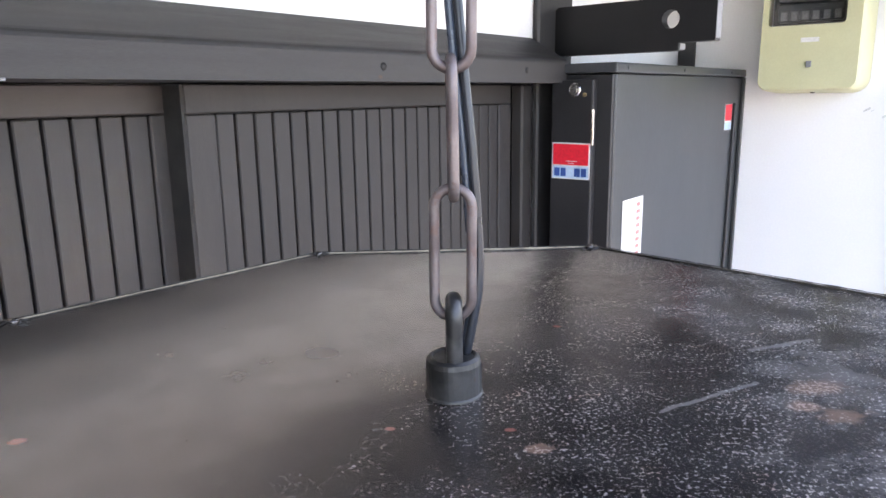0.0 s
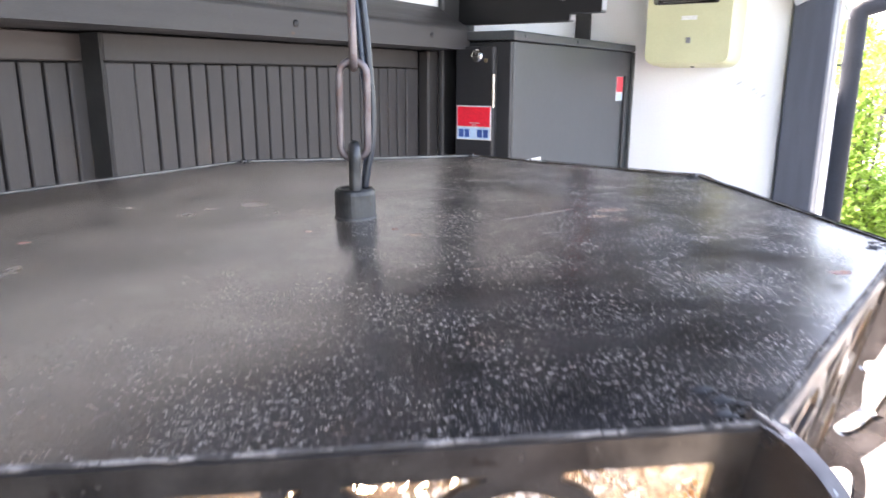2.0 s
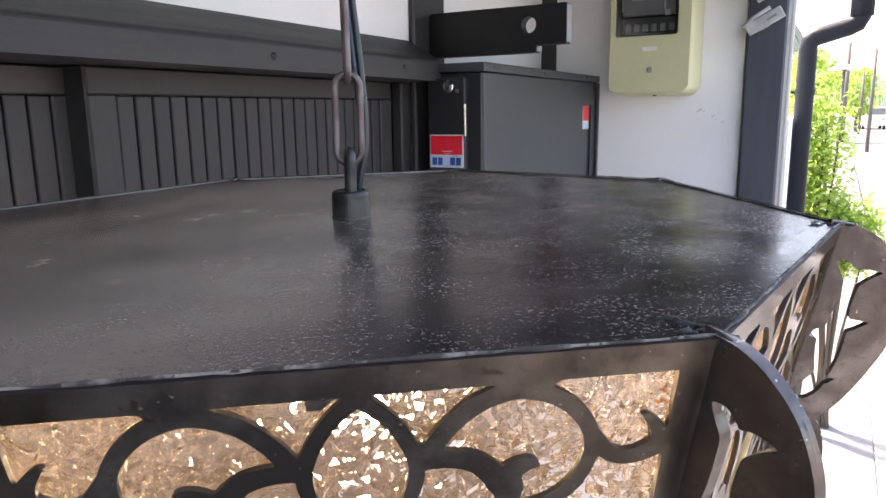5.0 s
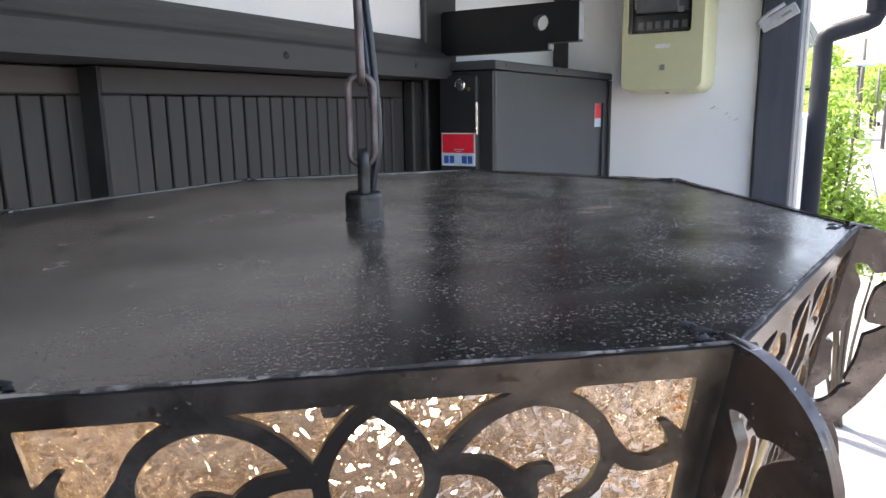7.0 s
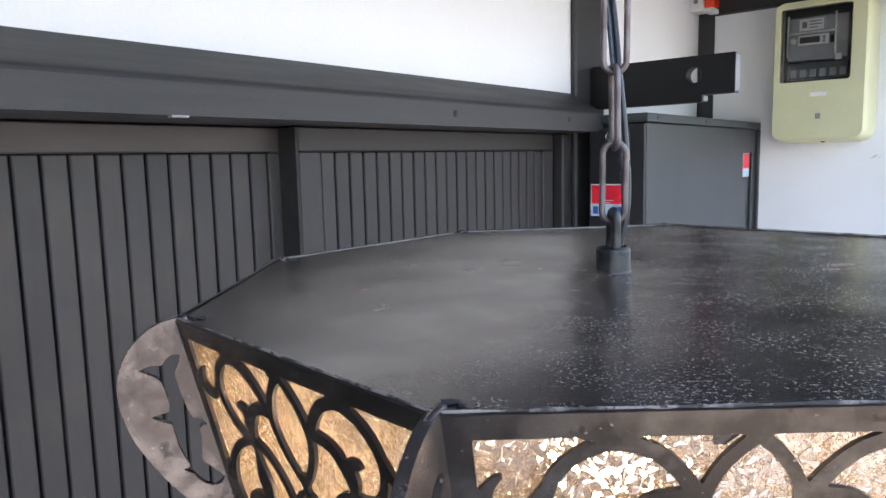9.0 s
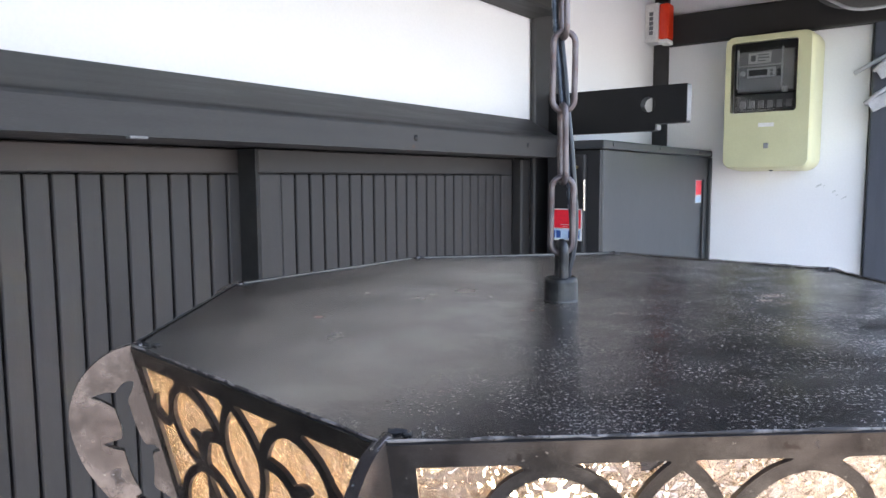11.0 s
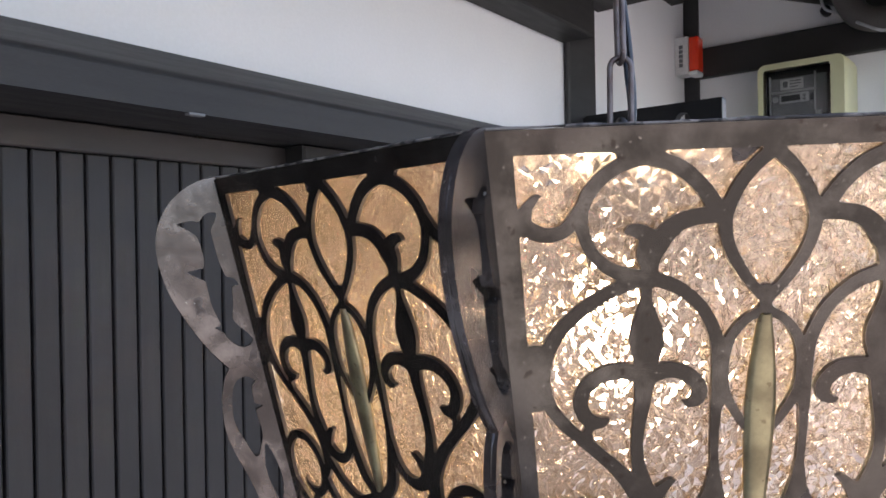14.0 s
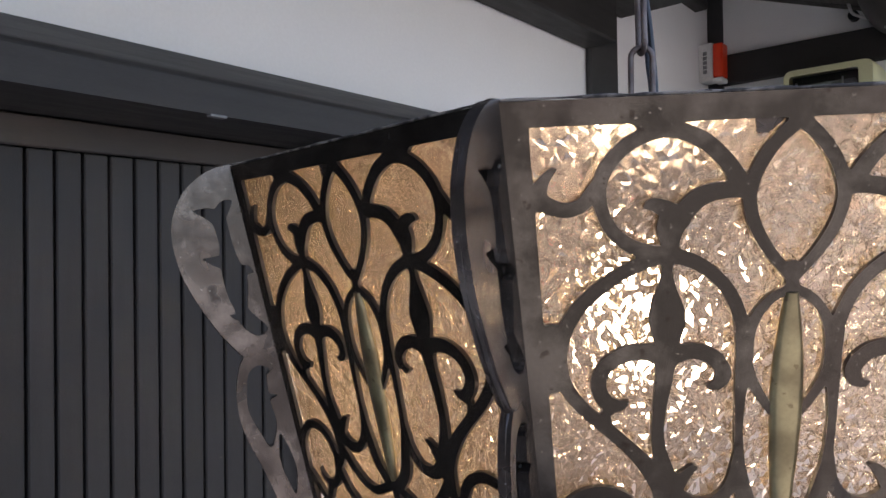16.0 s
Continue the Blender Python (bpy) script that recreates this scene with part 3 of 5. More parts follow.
# ---- louvred timber shutters under the rail ----
def shutter(x0, x1, face, pitch, first, count, label, stile_l, stile_r, rail_mat):
    th = empty("wooden_shutter")
    top, low = 1.961, 0.30
    # near-black board, so the shade between the slats is in its colour
    part("backing_board", box((x0 + 0.003, face + 0.014, low), (x1 - 0.003, face + 0.022, 1.985)), M_gapshade, th)
    part("top_rail", box((x0, face - 0.002, top), (x1, face + 0.013, 1.9875), 0.0015), rail_mat, th)
    part("bottom_rail", box((x0, face - 0.002, low - 0.08), (x1, face + 0.013, low), 0.0015), M_slat, th)
    if stile_l:
        part("stile", box((x0, face - 0.002, low + 0.0005), (x0 + stile_l, face + 0.0135, top - 0.0005), 0.0015), M_slat, th)
    if stile_r:
        part("stile", box((x1 - stile_r, face - 0.002, low + 0.0005), (x1, face + 0.0135, top - 0.0005), 0.0015), M_slat, th)
    me = None
    for i in range(count):
        if me is None:
            bm = box((0.0014, 0.0, low + 0.001), (pitch - 0.0014, 0.011, top - 0.001), 0.0012)
            ob = part("slat", bm, M_slat, th)
            me = ob.data
        else:
            ob = obj("slat", me, M_slat, th)
        ob.location = (first + i * pitch, face + random.uniform(-0.0004, 0.0004), 0)
    if stile_l > 0.02:
        # strip coloured black to stand for shade on the shutter's edge
        part("edge_strip", box((x0 - 0.003, face - 0.001, low), (x0 - 0.0002, face + 0.0285, 1.9872)), M_gapshade, th, "strip coloured black for the shaded edge")
    return tagged(th, label, "shutter", group="slatted shutters under the rail")


shutter(0.225, 0.757, 0.470, 0.02230, 0.2568, 21, "dark grey-brown slatted timber shutter, framed", 0.0313, 0.0315, M_slat)
shutter(-0.800, 0.243, 0.500, 0.02305, -0.7830, 43, "dark grey-brown slatted timber shutter set behind the other", 0.015, 0.0347, M_worn)
beam("door_stop", (0.7725, 0.458, 0.2), (0.8020, 0.4788, 1.9882), M_slat, "dark grey-brown timber stop beside the shutter")
# black block that paints the shade of the recess beside the shutter
beam("door_jamb", (0.7580, 0.482, 0.2), (0.8020, 0.5440, 1.9882), M_gapshade, "recess behind the timber stop, its shade coloured black")


# ---- metal case in the corner ----
def bars(parent, mat, rows, plane, at, thick=0.0006):
    """Flat bars of print: rows of (a0, a1, z0, z1) on the plane x = at (facing -x) or y = at (facing -y)."""
    for a0, a1, z0, z1 in rows:
        if plane == "x":
            bm = box((at - thick, min(a0, a1), z0), (at, max(a0, a1), z1))
        else:
            bm = box((min(a0, a1), at - thick, z0), (max(a0, a1), at, z1))
        part("print", bm, mat, parent)


def make_case():
    th = empty("metal_case")
    part("body", box((0.8072, 0.326, 1.02), (1.397, 0.4245, 2.001), 0.002), M_casegrey, th)
    part("end_plate", box((0.8005, 0.3285, 1.02), (0.8066, 0.4245, 2.000), 0.001), M_casedark, th, "charcoal end plate")
    part("lid", box((0.7925, 0.3195, 2.0015), (1.3985, 0.4248, 2.0155), 0.003, 2), M_casegrey, th)
    part("edge_strip", box((1.344, 0.3210, 1.02), (1.353, 0.3255, 1.951), 0.001), M_casedark, th)
    part("edge_fold", box((1.388, 0.3190, 1.02), (1.3965, 0.3255, 2.000), 0.001), M_casegrey, th)
    lock = part("lock_plate", box((0.786, 0.3505, 1.30), (0.8000, 0.417, 1.993), 0.003, 2), M_casedark, th, "black lock plate")
    part("lock_cylinder", lathe([(0.0098, 0), (0.0098, 0.004), (0.0080, 0.0058), (0.0078, 0.0046), (0.0052, 0.0046), (0.0050, 0.0064), (0.0016, 0.0068)], 24, Matrix.Translation((0.7855, 0.3775, 1.9790)) @ pose(0, 0, 0, 0, -90)), M_chrome, lock, "bright metal lock cylinder")
    part("lock_screw", lathe([(0.003, 0), (0.003, 0.002), (0.001, 0.0026)], 12, Matrix.Translation((0.7855, 0.3630, 1.9720)) @ pose(0, 0, 0, 0, -90)), M_brass, lock, "small brass screw")
    part("hinge_pin", tube([(0.7845, 0.3495, 1.902), (0.7845, 0.3495, 1.952)], 0.0022, 8), M_chrome, lock)
    for x in (0.83, 1.05, 1.30):
        part("screw", lathe([(0.003, 0), (0.0028, 0.0012), (0.001, 0.0016)], 10, Matrix.Translation((x, 0.3193, 2.0085)) @ pose(0, 0, 0, 90)), M_casegrey, th)
    tagged(th, "slate-grey sheet metal case with a flat lid on the wall", "cabinet")

    st = empty("security_sticker", pose(0.0100, 0.0050, -0.0030))
    part("sheet", box((0.7748, 0.3475, 1.855), (0.7758, 0.4085, 1.9075)), M_paper, st)
    part("red_field", box((0.7741, 0.3495, 1.8755), (0.7747, 0.4065, 1.9055)), M_red, st)
    part("blue_field", box((0.7741, 0.3495, 1.8565), (0.7747, 0.4065, 1.8735)), M_blue, st)
    bars(st, M_navy, [(0.4035, 0.395, 1.859, 1.871), (0.393, 0.385, 1.859, 1.871), (0.371, 0.362, 1.859, 1.871), (0.360, 0.352, 1.859, 1.871)], "x", 0.7740)
    bars(st, M_paper, [(0.385, 0.367, 1.8805, 1.8815), (0.381, 0.372, 1.8775, 1.8783)], "x", 0.7740)
    tagged(st, "red and pale blue security sticker on the lock plate", "sticker")

    st = empty("security_sticker", pose(-0.0065, -0.0081, -0.0055))
    part("sheet", box((1.302, 0.3328, 1.905), (1.342, 0.3338, 1.955)), M_paper, st)
    part("red_field", box((1.303, 0.3321, 1.923), (1.341, 0.3327, 1.954)), M_red, st)
    part("blue_field", box((1.303, 0.3321, 1.906), (1.341, 0.3327, 1.919)), M_blue, st)
    tagged(st, "small red sticker on the grey metal case", "sticker")

    st = empty("paper_notice", pose(-0.0160, -0.0081, 0.0))
    part("sheet", box((0.858, 0.3328, 1.70), (0.932, 0.3338, 1.817)), M_paper, st)
    bars(st, M_pink, [(0.908, 0.920, 1.803 - 0.011 * k, 1.8085 - 0.011 * k) for k in range(8)], "y", 0.3327)
    bars(st, M_meterlight, [(0.869, 0.879, 1.790, 1.801), (0.867, 0.876, 1.766, 1.771), (0.867, 0.880, 1.752, 1.756)], "y", 0.3327)
    tagged(st, "white paper notice with faded red print on the case", "notice")


make_case()


# ---- bracket arm with a hole ----
def arm_field(U, V):
    """A board with rounded corners, a step in its lower edge near the end, and a round hole."""
    d = np.maximum(np.abs(U - 118.5) - 115.5, np.abs(V - 30) - 27) - 3
    root = np.maximum(np.abs(U - 93.5) - 90.5, np.abs(V - 35.5) - 32.5) - 3
    hole = np.hypot(U - 175, V - 29) - 12.5
    return np.maximum(np.minimum(d, root), -hole)


arm_mesh = cut_plate("bracket_arm", arm_field, -2, 240, -2, 74, 1.2, 20)
# the board runs out from the post towards -y; its face looks to -x
arm = empty("bracket_arm")
board = obj("board", arm_mesh, M_black, arm)
board.matrix_basis = Matrix(((0, 1, 0, 0.870), (-1, 0, 0, 0.4455), (0, 0, 1, 2.1005), (0, 0, 0, 1)))
# thin piece whose grey stands for light on the black end face
part("end_cap", box((0.8502, 0.2075, 2.0435), (0.8698, 0.2110, 2.0985), 0.0012, 2), M_meter, arm, "end face coloured grey for the light on it")
part("step_end", box((0.8502, 0.2550, 2.0310), (0.8698, 0.2580, 2.0395), 0.0008), M_meter, arm, "bare grey cut of the step")
part("root_block", box((0.8510, 0.4454, 2.032), (0.8690, 0.4497, 2.098)), M_black, arm)
tagged(arm, "black painted timber bracket board with a round hole", "bracket")


# ---- electricity meter ----
def make_meter():
    th = empty("electricity_meter", pose(0, 0.001, -0.010))
    y0, y1, z0, z1, xf, xb = 0.108, 0.270, 1.986, 2.254, 1.300, PX - 0.0008
    def shell_field(U, V):
        w, h, r = (y1 - y0) * 500, (z1 - z0) * 500, 16
        q1, q2 = np.abs(U - w) - w + r, np.abs(V - h) - h + r
        d = np.hypot(np.maximum(q1, 0), np.maximum(q2, 0)) + np.minimum(np.maximum(q1, q2), 0) - r
        # window opening
        a, c, bw, bh = w - 7, 84.0, 63.5, 72.0
        p1, p2 = np.abs(U - a) - bw + 6, np.abs(V - c) - bh + 6
        o = np.hypot(np.maximum(p1, 0), np.maximum(p2, 0)) + np.minimum(np.maximum(p1, p2), 0) - 6
        return np.maximum(d, -o)
    me = cut_plate("shell_face", shell_field, -2, (y1 - y0) * 1000 + 2, -2, (z1 - z0) * 1000 + 2, 2.0, 7)
    ob = obj("shell_face", me, M_cream, th)
    ob.matrix_basis = Matrix(((0, 1, 0, xf + 0.007), (-1, 0, 0, y1), (0, 0, 1, z1), (0, 0, 0, 1)))
    # flared hood round the face
    bm = bmesh.new()
    def ring(x, grow, r):
        pts = []
        for cy, cz, a0 in ((y1 - r + grow, z1 - r + grow, 0), (y0 + r - grow, z1 - r + grow, 90), (y0 + r - grow, z0 + r - grow, 180), (y1 - r + grow, z0 + r - grow, 270)):
            for k in range(7):
                a = radians(a0 + 15 * k)
                pts.append(bm.verts.new((x, cy + r * math.cos(a), cz + r * math.sin(a))))
        return pts
    rings = [ring(xf + 0.0055, -0.0005, 0.016), ring(xf + 0.010, 0.0025, 0.018), ring(xf + 0.035, 0.005, 0.022), ring(xb - 0.004, 0.008, 0.026), ring(xb, 0.008, 0.026)]
    for r0, r1 in zip(rings, rings[1:]):
        for k in range(len(r0)):
            j = (k + 1) % len(r0)
            bm.faces.new((r0[k], r0[j], r1[j], r1[k]))
    part("hood", bm, M_cream, th, smooth=True)
    part("recess", box((xf + 0.05, y0 + 0.006, z0 + 0.07), (xf + 0.054, y1 - 0.006, z1 - 0.006)), M_casedark, th)
    part("window", box((xf + 0.003, 0.129, 2.095), (xf + 0.0045, 0.263, 2.245)), M_window, th, "clear window").visible_shadow = False
    dial = part("dial_unit", box((xf + 0.022, 0.142, 2.142), (xf + 0.048, 0.251, 2.226), 0.004, 2), M_meter, th, "grey metering unit behind the window")
    part("terminal_cover", box((xf + 0.026, 0.140, 2.106), (xf + 0.048, 0.252, 2.139), 0.003), M_casegrey, th)
    part("name_plate", box((xf + 0.0205, 0.186, 2.200), (xf + 0.0218, 0.230, 2.222)), M_paper, dial, "pale name plate")
    part("shelf_bar", box((xf + 0.012, 0.162, 2.1935), (xf + 0.0218, 0.250, 2.1965)), M_meterlight, dial)
    part("readout_frame", box((xf + 0.019, 0.176, 2.171), (xf + 0.0218, 0.232, 2.191), 0.001), M_meterlight, dial)
    part("readout", box((xf + 0.018, 0.192, 2.175), (xf + 0.0189, 0.228, 2.187)), M_casedark, dial)
    for z in (2.1765, 2.1835):
        part("button", lathe([(0.003, 0), (0.003, 0.002), (0.002, 0.003)], 12, Matrix.Translation((xf + 0.019, 0.184, z)) @ pose(0, 0, 0, 0, -90)), M_meter, dial)
    part("knob", lathe([(0.006, 0), (0.006, 0.003), (0.004, 0.004)], 16, Matrix.Translation((xf + 0.0218, 0.240, 2.181)) @ pose(0, 0, 0, 0, -90)), M_meterlight, dial)
    for y in (0.1635, 0.2495):
        part("side_bar", box((xf + 0.014, y - 0.0012, 2.150), (xf + 0.0218, y + 0.0012, 2.230)), M_meterlight, dial)
    part("seal_tag", box((xf + 0.0175, 0.152, 2.138), (xf + 0.0225, 0.164, 2.150), 0.001), M_meterlight, dial, "pale seal tag")
    part("seal", box((xf + 0.018, 0.167, 2.172), (xf + 0.0218, 0.1735, 2.186), 0.001), M_casedark, dial)
    bars(dial, M_ink, [(0.225, 0.216, 2.205, 2.217), (0.212, 0.190, 2.216, 2.218), (0.212, 0.190, 2.210, 2.212), (0.212, 0.196, 2.204, 2.206)], "x", xf + 0.0204)
    for k in range(6):
        part("terminal", box((xf + 0.0225, 0.1445 + k * 0.0178, 2.1085), (xf + 0.0258, 0.1555 + k * 0.0178, 2.124), 0.001), M_meter, th)
    part("maker_plate", box((xf - 0.0008, 0.172, 2.068), (xf - 0.0001, 0.202, 2.076)), M_paper, th, "blank white plate")
    part("lock_tab", box((xf - 0.003, 0.181, 2.024), (xf - 0.0001, 0.190, 2.035), 0.001), M_meter, th)
    part("fixing_lug", lathe([(0.006, 0), (0.006, 0.004), (0.003, 0.006)], 12, Matrix.Translation((xf + 0.058, 0.186, 1.9835)) @ pose(0, 0, 0, 0, -90)), M_casedark, th)
    tagged(th, "pale khaki plastic electricity meter box with a dark window", "electricity meter")


make_meter()


# ---- alarm light in the corner ----
def make_alarm():
    th = empty("alarm_light")
    part("base", box((1.335, 0.4305, 2.262), (1.378, PY - 0.0003, 2.349), 0.003, 2), M_white, th, "white plastic base")
    part("lens", box((1.336, 0.4075, 2.268), (1.374, 0.4300, 2.346), 0.005, 2), M_lens, th, "red plastic lens")
    part("foot", box((1.3355, 0.4085, 2.2575), (1.375, 0.4300, 2.2675), 0.002), M_white, th)
    bars(th, M_ink, [(0.4510, 0.4420, z, z + 0.0085) for z in (2.279, 2.2895, 2.300, 2.3105, 2.321)], "x", 1.3348)
    tagged(th, "white and red alarm light beside the corner post", "alarm light")


make_alarm()


# ---- things at the end of the wall ----
M_conduit = paint("grey_brown_conduit", (0.075, 0.068, 0.062), None, 0.5, 12, 300)
M_cleat = paint("greyed_white_plastic", (0.50, 0.50, 0.50), None, 0.5, 30, 300, bumpy=0.05)


def make_end_fittings():
    for k, (dz, dy) in enumerate(((0.0, 0.0), (-0.062, 0.012))):
        th = empty("cable_cleat")
        m = pose(1.352, -0.027 + dy, 2.166 + dz, -29)
        part("strip", box((-0.006, -0.042, -0.0115), (0.006, 0.030, 0.0115), 0.003, 2, m), M_cleat, th)
        part("lip", tube([tuple(m @ Vector(p)) for p in ((-0.004, 0.034, 0.010), (-0.006, 0.008, 0.016), (-0.006, -0.026, 0.017))], 0.004, 10), M_cleat, th, smooth=True)
        part("slot", box((-0.0072, -0.030, -0.0035), (-0.0058, -0.010, 0.0015), m=m), M_meter, th)
        part("clip", box((0.005, -0.012, -0.010), (0.0275, 0.012, 0.010), 0.002, 1, m), M_meterlight, th)
        tagged(th, "white plastic cable cleat on the end post", "cable cleat", group="cable cleats on the end post")
    th = empty("conduit")
    pts = [(1.310, 0.142, 2.46), (1.305, 0.126, 2.415), (1.300, 0.113, 2.378), (1.300, 0.099, 2.340), (1.300, 0.080, 2.310), (1.300, 0.045, 2.296), (1.300, -0.02, 2.291), (1.300, -0.10, 2.288)]
    part("pipe", tube([tuple(p) for p in spline(pts, 6)], 0.0245, 16), M_conduit, th, smooth=True)
    part("strap", tube([(1.3, -0.02 + 0.0, 2.292), (1.3, -0.035, 2.2915)], 0.029, 16), M_casedark, th)
    tagged(th, "dark grey bent conduit under the eaves", "conduit")
    th = empty("cable")
    part("sheath", tube([tuple(p) for p in spline([(1.355, 0.160, 2.39), (1.345, 0.150, 2.352), (1.330, 0.120, 2.330), (1.27, 0.07, 2.283), (1.265, 0.02, 2.262), (1.27, -0.09, 2.27)], 6)], 0.003, 8), M_meterlight, th, smooth=True)
    part("gland", lathe([(0.010, 0), (0.010, 0.02), (0.005, 0.026)], 14, Matrix.Translation((1.372, 0.150, 2.350)) @ pose(0, 0, 0, 0, -90)), M_black, th)
    tagged(th, "thin grey cable with a black gland", "cable")
    th = empty("trunking")
    m = pose(1.3745, 0.0035, 2.182, -29)
    part("strip", box((-0.003, -0.050, -0.004), (0.0035, 0.046, 0.004), 0.0015, 1, m), M_cleat, th)
    tagged(th, "thin white cable trunking strip on the end post", "trunking")
    th = empty("wire")
    part("sheath", tube([tuple(p) for p in spline([(1.5405, -0.030, 2.150), (1.60, -0.047, 2.121), (1.63, -0.062, 2.098), (1.70, -0.068, 2.080), (1.866, -0.061, 2.088)], 6)], 0.0011, 6), M_cable, th, smooth=True)
    tagged(th, "thin drooping wire from the end post to the downpipe", "wire")
    # rainwater pipe beyond the end post
    th = empty("downpipe")
    x = 1.88
    pts = [(x, -0.0785, 0.0), (x, -0.0780, 2.086), (x, -0.0805, 2.104), (x, -0.0910, 2.114), (x, -0.1080, 2.120), (x, -0.1660, 2.136), (x, -0.1830, 2.144), (x, -0.1910, 2.160), (x, -0.1910, 2.45)]
    part("socket", tube([(x, -0.1910, 2.160), (x, -0.1910, 2.30)], 0.0262, 16), M_pipe, th, smooth=True)
    part("pipe", tube(pts, 0.0225, 16), M_pipe, th, smooth=True)
    part("collar", tube([(x, -0.0785, 1.972), (x, -0.0785, 1.986)], 0.0245, 16), M_pipe, th)
    part("wall_bracket", box((x - 0.004, -0.058, 1.976), (x + 0.004, -0.0455, 1.982)), M_pipe, th)
    tagged(th, "dark grey plastic rainwater downpipe with an offset bend", "downpipe")


make_end_fittings()

# ---- the hanging lantern: eight-sided, hung a little out of plumb ----
R_TOP = 0.170
SIDE, APO = 2 * R_TOP * math.sin(math.pi / 8), R_TOP * math.cos(math.pi / 8)
SLOPE = 11.0
LANTERN = Matrix(((0.6022, 0.7980, -0.0249, -0.0007), (-0.7981, 0.6024, 0.0030, -0.0057), (0.0174, 0.0180, 0.9997, 1.9001), (0, 0, 0, 1)))
DROP = 150.0     # length of the side panels, mm


def half_width(v):
    return 65.0 - 0.079 * v


